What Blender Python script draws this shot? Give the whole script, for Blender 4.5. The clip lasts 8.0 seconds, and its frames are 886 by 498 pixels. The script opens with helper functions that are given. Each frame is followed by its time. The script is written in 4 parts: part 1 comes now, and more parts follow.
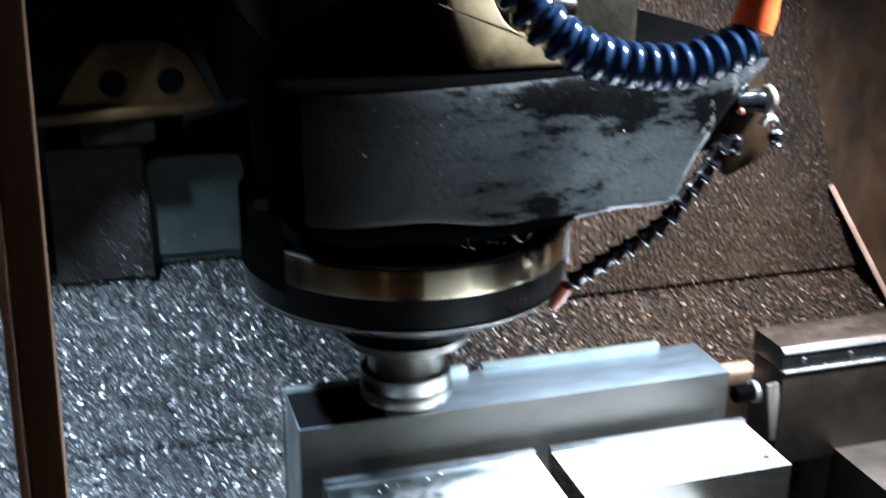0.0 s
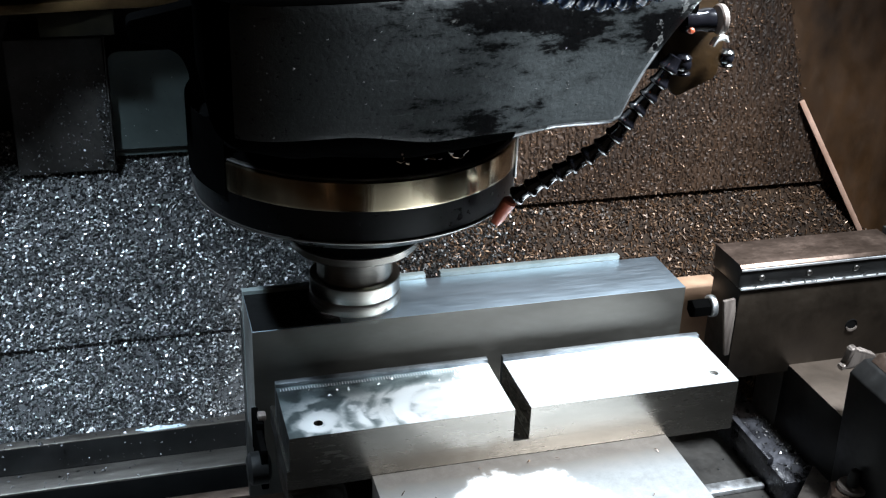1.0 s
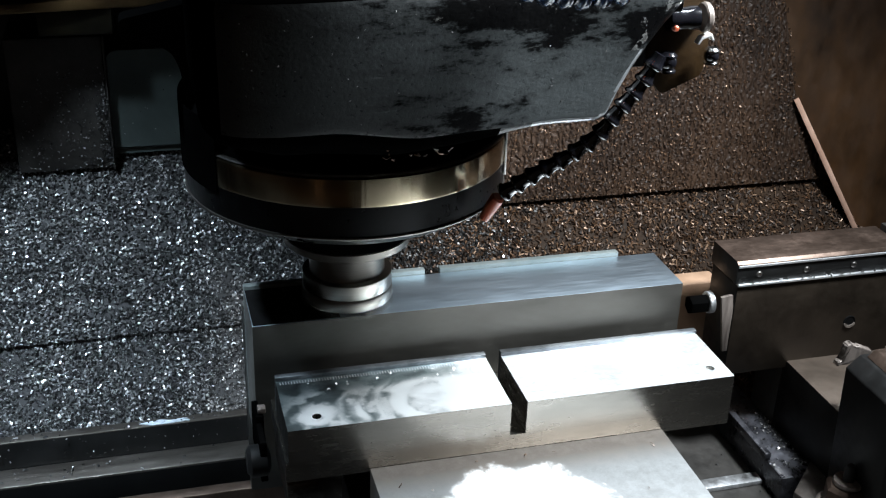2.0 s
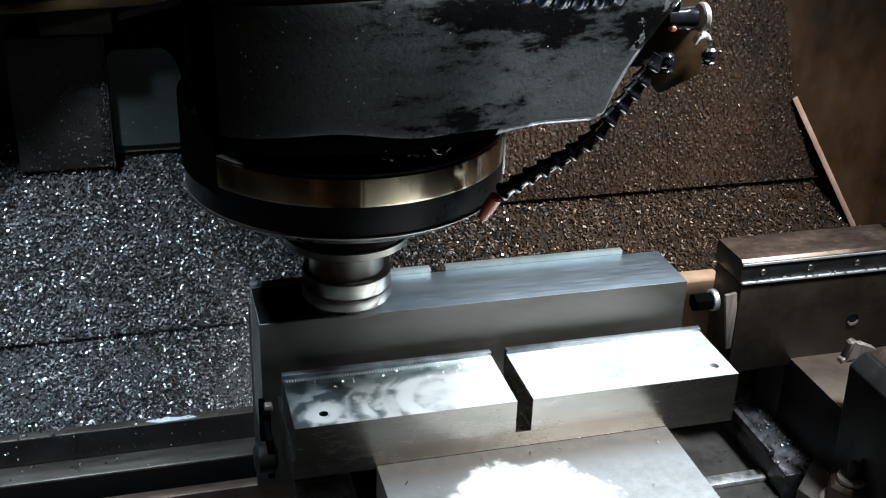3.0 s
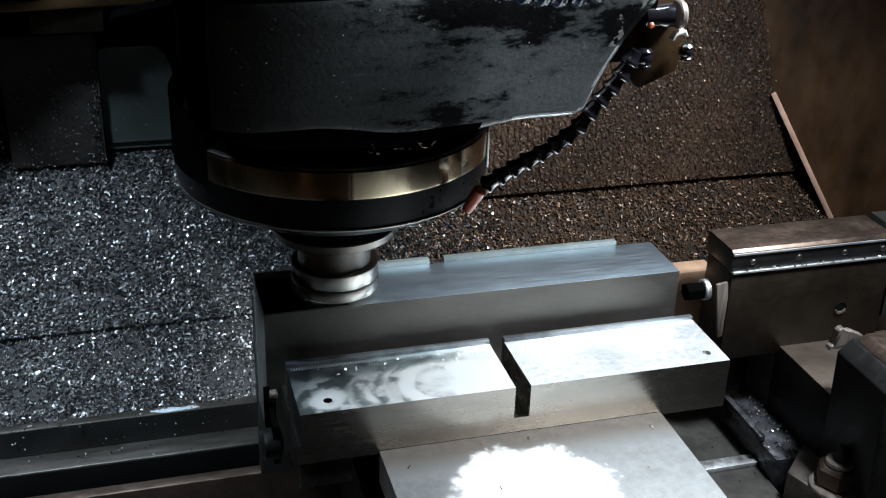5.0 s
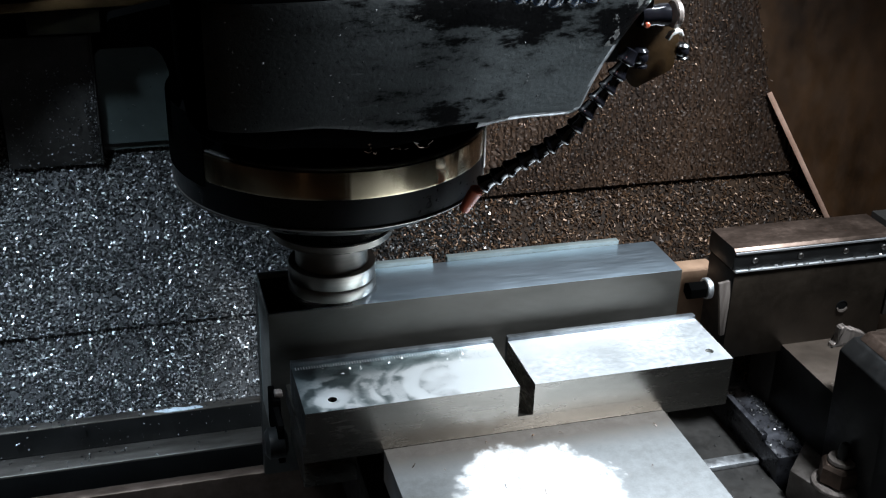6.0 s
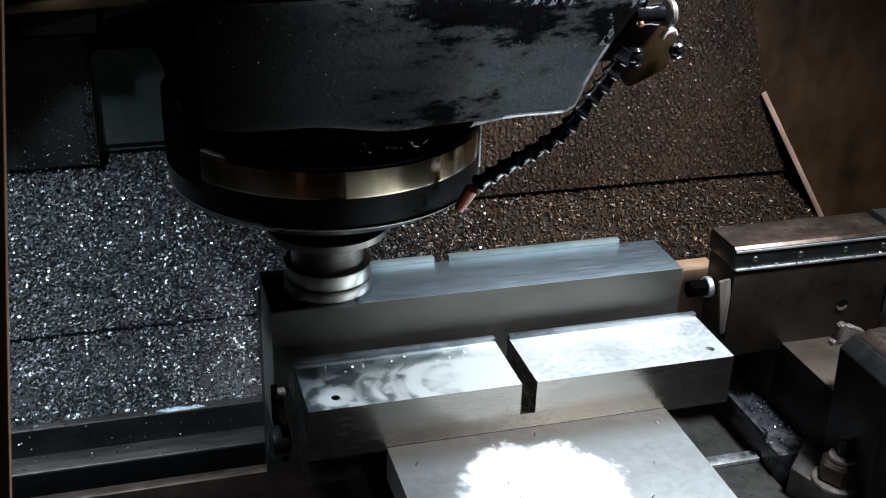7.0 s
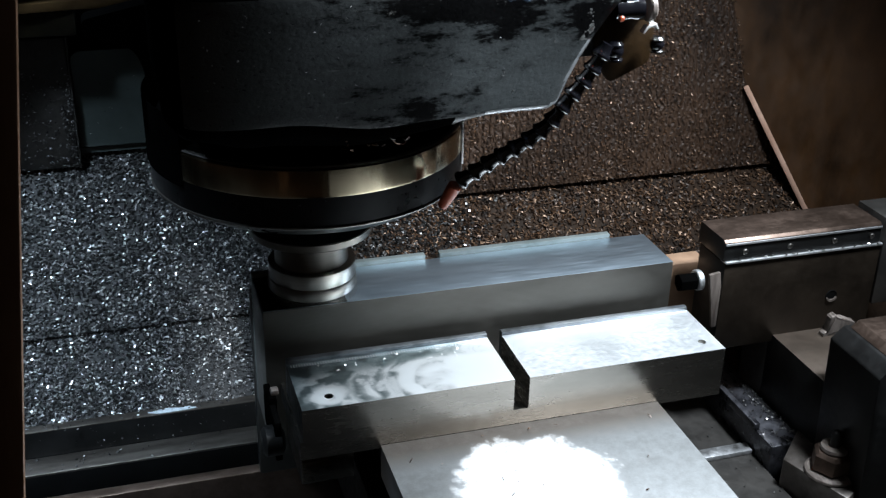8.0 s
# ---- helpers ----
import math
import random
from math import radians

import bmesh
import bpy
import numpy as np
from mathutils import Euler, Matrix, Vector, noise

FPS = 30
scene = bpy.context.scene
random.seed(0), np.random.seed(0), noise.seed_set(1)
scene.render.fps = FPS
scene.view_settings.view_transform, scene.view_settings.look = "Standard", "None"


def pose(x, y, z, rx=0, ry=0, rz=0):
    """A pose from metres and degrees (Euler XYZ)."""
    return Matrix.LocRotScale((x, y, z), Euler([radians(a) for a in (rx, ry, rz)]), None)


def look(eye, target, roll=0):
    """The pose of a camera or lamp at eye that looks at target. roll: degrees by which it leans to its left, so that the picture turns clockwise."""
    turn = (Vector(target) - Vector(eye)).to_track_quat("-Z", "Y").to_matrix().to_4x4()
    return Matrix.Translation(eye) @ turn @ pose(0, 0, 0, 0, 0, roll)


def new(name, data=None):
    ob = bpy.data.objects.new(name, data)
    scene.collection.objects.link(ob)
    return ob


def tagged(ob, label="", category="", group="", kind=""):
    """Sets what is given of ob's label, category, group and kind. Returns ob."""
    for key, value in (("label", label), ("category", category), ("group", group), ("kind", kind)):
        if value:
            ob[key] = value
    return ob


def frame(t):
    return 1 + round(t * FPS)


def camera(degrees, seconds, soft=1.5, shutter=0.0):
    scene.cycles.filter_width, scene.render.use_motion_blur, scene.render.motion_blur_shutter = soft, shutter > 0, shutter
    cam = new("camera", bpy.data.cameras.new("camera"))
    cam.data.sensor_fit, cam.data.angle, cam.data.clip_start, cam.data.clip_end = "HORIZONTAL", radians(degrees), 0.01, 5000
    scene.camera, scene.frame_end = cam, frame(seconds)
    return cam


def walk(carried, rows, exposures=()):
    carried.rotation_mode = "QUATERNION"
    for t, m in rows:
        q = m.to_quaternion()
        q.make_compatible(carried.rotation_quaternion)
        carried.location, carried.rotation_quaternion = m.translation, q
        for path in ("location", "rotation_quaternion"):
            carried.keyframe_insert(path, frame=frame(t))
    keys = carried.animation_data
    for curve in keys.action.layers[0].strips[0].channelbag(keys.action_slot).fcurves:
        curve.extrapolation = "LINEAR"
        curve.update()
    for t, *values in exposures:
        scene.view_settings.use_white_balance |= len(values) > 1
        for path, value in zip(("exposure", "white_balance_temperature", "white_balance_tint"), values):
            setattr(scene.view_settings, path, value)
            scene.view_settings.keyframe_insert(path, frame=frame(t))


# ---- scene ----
# ---- camera and its way ----
cam = camera(42.592, 8.0, soft=1.2, shutter=0.8)
walk(cam, [
    (0.0, pose(-0.0791, -0.5190, 0.2890, 70.046, -0.339, -16.630)),
    (0.3, pose(-0.0705, -0.5145, 0.2974, 67.164, -1.537, -17.160)),
    (0.5, pose(-0.0638, -0.5162, 0.2999, 65.837, -1.871, -16.791)),
    (1.0, pose(-0.0483, -0.5214, 0.3006, 64.269, -1.958, -15.572)),
    (1.5, pose(-0.0408, -0.5268, 0.3007, 64.326, -1.854, -15.034)),
    (3.0, pose(-0.0377, -0.5321, 0.3038, 64.089, -1.683, -14.898)),
    (3.5, pose(-0.0379, -0.5327, 0.3039, 64.067, -1.671, -14.921)),
    (4.0, pose(-0.0377, -0.5374, 0.3047, 64.071, -1.652, -14.971)),
    (4.5, pose(-0.0397, -0.5444, 0.3070, 64.027, -1.723, -15.305)),
    (6.0, pose(-0.0406, -0.5477, 0.3066, 64.124, -1.659, -15.727)),
    (6.5, pose(-0.0407, -0.5488, 0.3063, 64.181, -1.654, -15.838)),
    (7.0, pose(-0.0407, -0.5497, 0.3059, 64.235, -1.639, -15.948)),
    (7.5, pose(-0.0404, -0.5501, 0.3059, 64.235, -1.632, -16.049)),
    (8.0, pose(-0.0388, -0.5498, 0.3046, 64.222, -1.181, -16.865)),
], exposures=[(0.0, 1.28, 5800, 10), (0.5, 1.12, 5900, 10), (1.0, 0.60, 6250, 10), (1.5, 0.28, 6400, 10), (3.0, 0.17, 6400, 10), (4.5, 0.03, 6400, 10), (6.0, -0.19, 6200, 10), (8.0, -0.19, 6200, 10)])

# ---- light ----
world = bpy.data.worlds.new("workshop")
world.use_nodes = True
scene.world = world
back = world.node_tree.nodes["Background"]
back.inputs["Color"].default_value = (0.55, 0.45, 0.36, 1)
back.inputs["Strength"].default_value = 0.03


def lamp(name, eye, target, watts, size, color, spread=180):
    data = bpy.data.lights.new(name, "AREA")
    data.shape, data.size, data.energy, data.color = "DISK", size, watts, color
    data.spread = radians(spread)
    ob = new(name, data)
    ob.matrix_world = look(eye, target)
    return ob


lamp("work_lamp_left", (-0.27, -0.02, 0.62), (-0.095, 0.09, -0.19), 0.66, 0.05, (0.72, 0.87, 1.0), 41)
lamp("work_lamp_side", (0.41, -0.14, 0.42), (0.14, -0.10, -0.05), 3.15, 0.09, (0.89, 0.96, 1.0), 98)


# ---- materials ----
def material(name):
    m = bpy.data.materials.new(name)
    m.use_nodes = True
    return m, m.node_tree, m.node_tree.nodes["Principled BSDF"]


def node(tree, kind, **values):
    n = tree.nodes.new(kind)
    for key, value in values.items():
        n.inputs[key.replace("_", " ")].default_value = value
    return n


def ramp(tree, source, stops):
    r = tree.nodes.new("ShaderNodeValToRGB")
    while len(r.color_ramp.elements) < len(stops):
        r.color_ramp.elements.new(0.5)
    for element, (at, color) in zip(r.color_ramp.elements, stops):
        element.position = at
        element.color = color if len(color) == 4 else (*color, 1)
    tree.links.new(source, r.inputs["Fac"])
    return r.outputs["Color"]


def grey(v):
    return (v, v, v)


def surface(name, dark, light, rough=(0.35, 0.55), metal=0.0, scale=40.0, stretch=(1, 1, 1), bump=0.2, fine=400.0, coat=0.0, spec=0.5):
    """Two scales of noise drive the colour, the gloss and a fine relief."""
    m, t, b = material(name)
    co = t.nodes.new("ShaderNodeTexCoord")
    mp = t.nodes.new("ShaderNodeMapping")
    mp.inputs["Scale"].default_value = stretch
    t.links.new(co.outputs["Object"], mp.inputs["Vector"])
    big = node(t, "ShaderNodeTexNoise", Scale=scale, Detail=6.0, Roughness=0.65)
    small = node(t, "ShaderNodeTexNoise", Scale=fine, Detail=3.0)
    t.links.new(mp.outputs["Vector"], big.inputs["Vector"])
    t.links.new(mp.outputs["Vector"], small.inputs["Vector"])
    t.links.new(ramp(t, big.outputs["Fac"], [(0.3, dark), (0.7, light)]), b.inputs["Base Color"])
    mix = t.nodes.new("ShaderNodeMath")
    mix.operation = "MULTIPLY"
    t.links.new(big.outputs["Fac"], mix.inputs[0])
    t.links.new(small.outputs["Fac"], mix.inputs[1])
    t.links.new(ramp(t, mix.outputs[0], [(0.12, grey(rough[0])), (0.4, grey(rough[1]))]), b.inputs["Roughness"])
    bp = node(t, "ShaderNodeBump", Strength=bump, Distance=0.0006)
    t.links.new(small.outputs["Fac"], bp.inputs["Height"])
    t.links.new(bp.outputs["Normal"], b.inputs["Normal"])
    b.inputs["Metallic"].default_value = metal
    b.inputs["Coat Weight"].default_value = coat
    b.inputs["Specular IOR Level"].default_value = spec
    return m


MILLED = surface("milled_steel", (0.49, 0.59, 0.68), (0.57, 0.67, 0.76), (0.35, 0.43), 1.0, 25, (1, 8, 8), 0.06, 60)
GROUND_STEEL = surface("ground_steel", (0.36, 0.35, 0.33), (0.46, 0.45, 0.43), (0.30, 0.38), 1.0, 25, (1, 6, 6), 0.06, 60)
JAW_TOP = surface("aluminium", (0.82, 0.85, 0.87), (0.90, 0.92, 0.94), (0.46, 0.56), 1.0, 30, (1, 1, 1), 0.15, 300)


def swirled(name):
    """Aluminium with the overlapping arcs that a fly cutter leaves; their glints and the lit end are painted."""
    m, t, b = material(name)
    co = t.nodes.new("ShaderNodeTexCoord")

    where = [co.outputs["Object"]]

    def blend(kind, a, c):
        n = t.nodes.new("ShaderNodeMath")
        n.operation = kind
        t.links.new(a, n.inputs[0])
        t.links.new(c, n.inputs[1])
        return n.outputs[0]

    def math1(kind, a, c, d=None):
        n = t.nodes.new("ShaderNodeMath")
        n.operation = kind
        t.links.new(a, n.inputs[0])
        n.inputs[1].default_value = c
        if d is not None:
            t.links.new(d, n.inputs[2])
        return n.outputs[0]

    def reach(place):
        v = t.nodes.new("ShaderNodeVectorMath")
        v.operation = "DISTANCE"
        v.inputs[1].default_value = place
        t.links.new(where[0], v.inputs[0])
        return v.outputs["Value"]

    stir = node(t, "ShaderNodeTexNoise", Scale=70.0, Detail=3.0, Roughness=0.5)
    t.links.new(co.outputs["Object"], stir.inputs["Vector"])
    warp = t.nodes.new("ShaderNodeVectorMath")
    warp.operation = "MULTIPLY_ADD"
    warp.inputs[1].default_value = (0.010, 0.010, 0.0)
    t.links.new(stir.outputs["Color"], warp.inputs[0])
    shove = t.nodes.new("ShaderNodeVectorMath")
    shove.inputs[1].default_value = (-0.005, -0.005, 0.0)
    t.links.new(co.outputs["Object"], shove.inputs[0])
    t.links.new(shove.outputs["Vector"], warp.inputs[2])
    where[0] = warp.outputs["Vector"]
    blot = node(t, "ShaderNodeTexNoise", Scale=110.0, Detail=8.0, Roughness=0.7, Distortion=0.8)
    t.links.new(co.outputs["Object"], blot.inputs["Vector"])
    xyz = t.nodes.new("ShaderNodeSeparateXYZ")
    t.links.new(co.outputs["Object"], xyz.inputs[0])
    # crescents with painted glints that open towards the bright end, each cut short by the next
    arcs_far = ramp(t, reach((0.0900, -0.0480, -0.0266)), [(0.0, grey(0.75)), (0.0070, grey(0.60)), (0.0085, grey(0.90)), (0.0098, grey(0.36)), (0.0112, grey(0.40)), (0.0122, grey(1.0)), (0.0152, grey(0.80)), (0.0164, grey(0.30)), (0.0184, grey(0.36)), (0.0194, grey(1.0)), (0.0235, grey(0.80)), (0.0250, grey(0.26)), (0.0285, grey(0.34)), (0.0300, grey(0.80)), (0.0340, grey(0.50)), (0.0375, grey(0.26))])
    arcs_near = ramp(t, reach((0.0600, -0.0500, -0.0266)), [(0.0, grey(0.35)), (0.0100, grey(0.38)), (0.0112, grey(0.80)), (0.0150, grey(0.70)), (0.0165, grey(0.26)), (0.0195, grey(0.34)), (0.0208, grey(0.70)), (0.0240, grey(0.55)), (0.0260, grey(0.24))])
    cloud = ramp(t, stir.outputs["Fac"], [(0.44, grey(0.22)), (0.56, grey(0.62))])
    near_side = ramp(t, xyz.outputs["X"], [(0.050, grey(1.0)), (0.058, grey(0.0))])
    # white end: light from the right painted into the colour
    white = ramp(t, math1("MULTIPLY_ADD", blot.outputs["Fac"], 0.014, xyz.outputs["X"]), [(0.094, grey(0.0)), (0.103, grey(0.95))])
    halo = ramp(t, math1("MULTIPLY_ADD", blot.outputs["Fac"], 0.014, reach((0.0262, -0.0500, -0.0266))), [(0.0065, grey(0.45)), (0.0100, grey(0.5)), (0.0125, grey(0.90)), (0.0150, grey(0.75)), (0.0185, grey(0.25))])
    body = blend("MAXIMUM", blend("MULTIPLY", blend("MAXIMUM", cloud, blend("MAXIMUM", arcs_far, blend("MULTIPLY", arcs_near, near_side))), ramp(t, xyz.outputs["X"], [(0.014, grey(0.7)), (0.028, grey(1.0))])), white)
    strip = ramp(t, math1("MULTIPLY_ADD", blot.outputs["Fac"], 0.009, math1("ADD", xyz.outputs["Y"], 1.0)), [(0.9715, grey(1.0)), (0.9790, grey(0.5))])
    open_end = ramp(t, xyz.outputs["X"], [(0.080, grey(0.0)), (0.115, grey(0.75))])
    speckle = ramp(t, blot.outputs["Fac"], [(0.34, grey(0.72)), (0.58, grey(1.0))])
    both = blend("MULTIPLY", blend("MULTIPLY", blend("MAXIMUM", body, halo), blend("MAXIMUM", strip, open_end)), speckle)
    t.links.new(ramp(t, both, [(0.08, (0.17, 0.20, 0.21)), (0.28, (0.40, 0.49, 0.51)), (0.58, (0.95, 0.98, 0.99))]), b.inputs["Base Color"])
    t.links.new(ramp(t, both, [(0.1, grey(0.32)), (0.7, grey(0.54))]), b.inputs["Roughness"])
    bp = node(t, "ShaderNodeBump", Strength=0.05, Distance=0.0005)
    t.links.new(both, bp.inputs["Height"])
    t.links.new(bp.outputs["Normal"], b.inputs["Normal"])
    b.inputs["Metallic"].default_value = 1.0
    return m


def filmed(name):
    """Plate steel under an oil film, with one dry, paler patch whose edge is ragged, and the jaw's reflection painted
    in.
    """
    m, t, b = material(name)
    co = t.nodes.new("ShaderNodeTexCoord")
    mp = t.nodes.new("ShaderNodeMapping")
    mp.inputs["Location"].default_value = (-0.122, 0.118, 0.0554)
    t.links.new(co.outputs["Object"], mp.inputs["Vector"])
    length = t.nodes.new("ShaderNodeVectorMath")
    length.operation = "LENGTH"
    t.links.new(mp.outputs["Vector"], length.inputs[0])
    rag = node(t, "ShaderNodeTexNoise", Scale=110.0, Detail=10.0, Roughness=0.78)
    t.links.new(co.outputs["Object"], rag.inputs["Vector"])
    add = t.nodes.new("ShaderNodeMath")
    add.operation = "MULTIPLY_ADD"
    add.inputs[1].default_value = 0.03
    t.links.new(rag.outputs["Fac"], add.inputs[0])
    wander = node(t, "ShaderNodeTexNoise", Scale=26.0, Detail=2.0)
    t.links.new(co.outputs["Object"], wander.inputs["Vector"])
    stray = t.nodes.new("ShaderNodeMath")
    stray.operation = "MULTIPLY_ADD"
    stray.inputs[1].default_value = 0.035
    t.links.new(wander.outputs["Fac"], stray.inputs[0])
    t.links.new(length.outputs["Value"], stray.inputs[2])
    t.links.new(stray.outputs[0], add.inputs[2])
    xyz = t.nodes.new("ShaderNodeSeparateXYZ")
    t.links.new(co.outputs["Object"], xyz.inputs[0])
    edge = t.nodes.new("ShaderNodeMath")
    edge.operation = "MULTIPLY_ADD"
    edge.inputs[1].default_value = 0.018
    t.links.new(rag.outputs["Fac"], edge.inputs[0])
    t.links.new(xyz.outputs["Y"], edge.inputs[2])
    shift = node(t, "ShaderNodeMath")
    shift.inputs[1].default_value = 1.0
    t.links.new(edge.outputs[0], shift.inputs[0])
    # brown band painted for the jaw front's reflection in the plate
    jaw_reflection = ramp(t, shift.outputs[0], [(0.921, grey(1.0)), (0.938, (0.60, 0.52, 0.46))])
    film = ramp(t, rag.outputs["Fac"], [(0.36, (0.54, 0.55, 0.55)), (0.62, (0.70, 0.72, 0.73))])
    tint = t.nodes.new("ShaderNodeMixRGB")
    tint.blend_type = "MULTIPLY"
    tint.inputs["Fac"].default_value = 1.0
    t.links.new(film, tint.inputs["Color1"])
    t.links.new(jaw_reflection, tint.inputs["Color2"])
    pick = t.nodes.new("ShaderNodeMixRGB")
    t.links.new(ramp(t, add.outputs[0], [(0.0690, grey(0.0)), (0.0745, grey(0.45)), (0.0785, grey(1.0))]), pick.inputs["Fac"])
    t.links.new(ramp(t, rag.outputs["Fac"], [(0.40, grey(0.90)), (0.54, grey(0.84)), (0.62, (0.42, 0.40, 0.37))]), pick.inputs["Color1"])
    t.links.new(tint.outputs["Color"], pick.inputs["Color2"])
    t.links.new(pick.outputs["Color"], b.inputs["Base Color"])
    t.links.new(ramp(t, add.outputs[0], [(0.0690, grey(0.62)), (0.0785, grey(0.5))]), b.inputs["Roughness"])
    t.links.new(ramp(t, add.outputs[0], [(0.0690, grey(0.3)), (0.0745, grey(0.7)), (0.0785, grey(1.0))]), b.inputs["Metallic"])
    bp = node(t, "ShaderNodeBump", Strength=0.2, Distance=0.0005)
    t.links.new(rag.outputs["Fac"], bp.inputs["Height"])
    t.links.new(bp.outputs["Normal"], b.inputs["Normal"])
    return m


def grimed(name, worn=0.0):
    """Blue-black enamel, pitted and scratched, with wet black patches of old grease."""
    m, t, b = material(name)
    co = t.nodes.new("ShaderNodeTexCoord")
    mp = t.nodes.new("ShaderNodeMapping")
    mp.inputs["Scale"].default_value = (0.55, 1.0, 1.5)
    t.links.new(co.outputs["Object"], mp.inputs["Vector"])
    grease = node(t, "ShaderNodeTexNoise", Scale=30.0, Detail=9.0, Roughness=0.72)
    t.links.new(mp.outputs["Vector"], grease.inputs["Vector"])
    near = t.nodes.new("ShaderNodeMapping")
    near.inputs["Location"].default_value = (-1.00, 0.84, -1.61)
    near.inputs["Scale"].default_value = (12.0, 8.0, 26.0)
    t.links.new(co.outputs["Object"], near.inputs["Vector"])
    away = t.nodes.new("ShaderNodeVectorMath")
    away.operation = "LENGTH"
    t.links.new(near.outputs["Vector"], away.inputs[0])
    lay = t.nodes.new("ShaderNodeMath")
    lay.operation = "MULTIPLY_ADD"
    lay.inputs[1].default_value = -0.10
    t.links.new(away.outputs["Value"], lay.inputs[0])
    t.links.new(grease.outputs["Fac"], lay.inputs[2])
    pits = node(t, "ShaderNodeTexNoise", Scale=330.0, Detail=4.0, Roughness=0.7)
    t.links.new(co.outputs["Object"], pits.inputs["Vector"])
    enamel = ramp(t, lay.outputs[0], [(0.36, (0.035, 0.039, 0.040)), (0.44, (0.023, 0.0255, 0.026)), (0.485, (0.002, 0.002, 0.0022))])
    scr = t.nodes.new("ShaderNodeMapping")
    scr.inputs["Rotation"].default_value = (0, radians(35), 0)
    scr.inputs["Scale"].default_value = (30.0, 1.0, 320.0)
    t.links.new(co.outputs["Object"], scr.inputs["Vector"])
    scratch = node(t, "ShaderNodeTexNoise", Scale=1.0, Detail=4.0, Roughness=0.7)
    t.links.new(scr.outputs["Vector"], scratch.inputs["Vector"])
    flake = node(t, "ShaderNodeTexNoise", Scale=60.0 if worn else 150.0, Detail=6.0, Roughness=0.75)
    t.links.new(co.outputs["Object"], flake.inputs["Vector"])
    bare = ramp(t, flake.outputs["Fac"], [(0.66 - worn, grey(0.0)), (0.71 - worn, grey(1.0))])
    lift = t.nodes.new("ShaderNodeMixRGB")
    lift.blend_type = "ADD"
    lift.inputs["Color2"].default_value = (0.05, 0.052, 0.05, 1)
    t.links.new(ramp(t, scratch.outputs["Fac"], [(0.66, grey(0.0)), (0.74, grey(1.0))]), lift.inputs["Fac"])
    t.links.new(enamel, lift.inputs["Color1"])
    mix = t.nodes.new("ShaderNodeMixRGB")
    mix.inputs["Color2"].default_value = (0.38, 0.38, 0.37, 1) if worn else (0.10, 0.10, 0.095, 1)
    t.links.new(bare, mix.inputs["Fac"])
    t.links.new(lift.outputs["Color"], mix.inputs["Color1"])
    t.links.new(mix.outputs["Color"], b.inputs["Base Color"])
    if worn:
        t.links.new(bare, b.inputs["Metallic"])
    t.links.new(ramp(t, pits.outputs["Fac"], [(0.3, grey(0.24)), (0.7, grey(0.46))]), b.inputs["Roughness"])
    bp = node(t, "ShaderNodeBump", Strength=0.45, Distance=0.0006)
    t.links.new(pits.outputs["Fac"], bp.inputs["Height"])
    lump = node(t, "ShaderNodeBump", Strength=0.35, Distance=0.002)
    t.links.new(grease.outputs["Fac"], lump.inputs["Height"])
    t.links.new(bp.outputs["Normal"], lump.inputs["Normal"])
    t.links.new(lump.outputs["Normal"], b.inputs["Normal"])
    b.inputs["Coat Weight"].default_value = 0.25
    b.inputs["Coat Roughness"].default_value = 0.2
    t.links.new(ramp(t, lay.outputs[0], [(0.42, grey(0.40)), (0.475, grey(0.06))]), b.inputs["Specular IOR Level"])
    return m


def ribbed(name):
    """Stained sheet with fine upright ribs of packed chips."""
    m, t, b = material(name)
    co = t.nodes.new("ShaderNodeTexCoord")
    wave = node(t, "ShaderNodeTexWave", Scale=70.0, Distortion=5.0, Detail=3.0, Detail_Scale=3.0)
    wave.wave_type, wave.bands_direction = "BANDS", "X"
    t.links.new(co.outputs["Object"], wave.inputs["Vector"])
    big = node(t, "ShaderNodeTexNoise", Scale=20.0, Detail=6.0, Roughness=0.65)
    t.links.new(co.outputs["Object"], big.inputs["Vector"])
    t.links.new(ramp(t, big.outputs["Fac"], [(0.3, (0.018, 0.0095, 0.0055)), (0.7, (0.062, 0.033, 0.018))]), b.inputs["Base Color"])
    bp = node(t, "ShaderNodeBump", Strength=0.8, Distance=0.0015)
    t.links.new(wave.outputs["Fac"], bp.inputs["Height"])
    t.links.new(bp.outputs["Normal"], b.inputs["Normal"])
    b.inputs["Roughness"].default_value = 0.55
    return m


# near-zero black: real black parts, also shade painted on the head's sides and recesses
BLACK_AND_SHADE = surface("black_paint_and_shade", (0.001, 0.001, 0.001), (0.002, 0.002, 0.002), (0.5, 0.65), 0.0, 30, (1, 1, 1), 0.3, 200, 0.0, 0.0)
BROWN_CAST = surface("oily_brown_casting", (0.018, 0.0135, 0.010), (0.044, 0.033, 0.024), (0.35, 0.5), 0.6, 25, (1, 1, 1), 0.2, 200)
TABLE_IRON = surface("worn_table_iron", (0.07, 0.060, 0.052), (0.16, 0.145, 0.13), (0.36, 0.5), 0.9, 22, (1, 5, 1), 0.2, 150)
PALE = surface("coolant_glint", (0.22, 0.26, 0.30), (0.62, 0.70, 0.76), (0.2, 0.4), 0.0, 90, (1, 1, 1), 0.2, 300)
DARK_ALUMINIUM = surface("dark_aluminium", (0.145, 0.136, 0.122), (0.20, 0.189, 0.171), (0.22, 0.30), 0.95, 20, (1, 1, 4), 0.1, 120)
SCALE_AND_SHADE = surface("mill_scale_and_shade", (0.003, 0.003, 0.003), (0.007, 0.007, 0.007), (0.6, 0.8), 0.0, 40, (1, 1, 1), 0.2, 200, 0.0, 0.05)
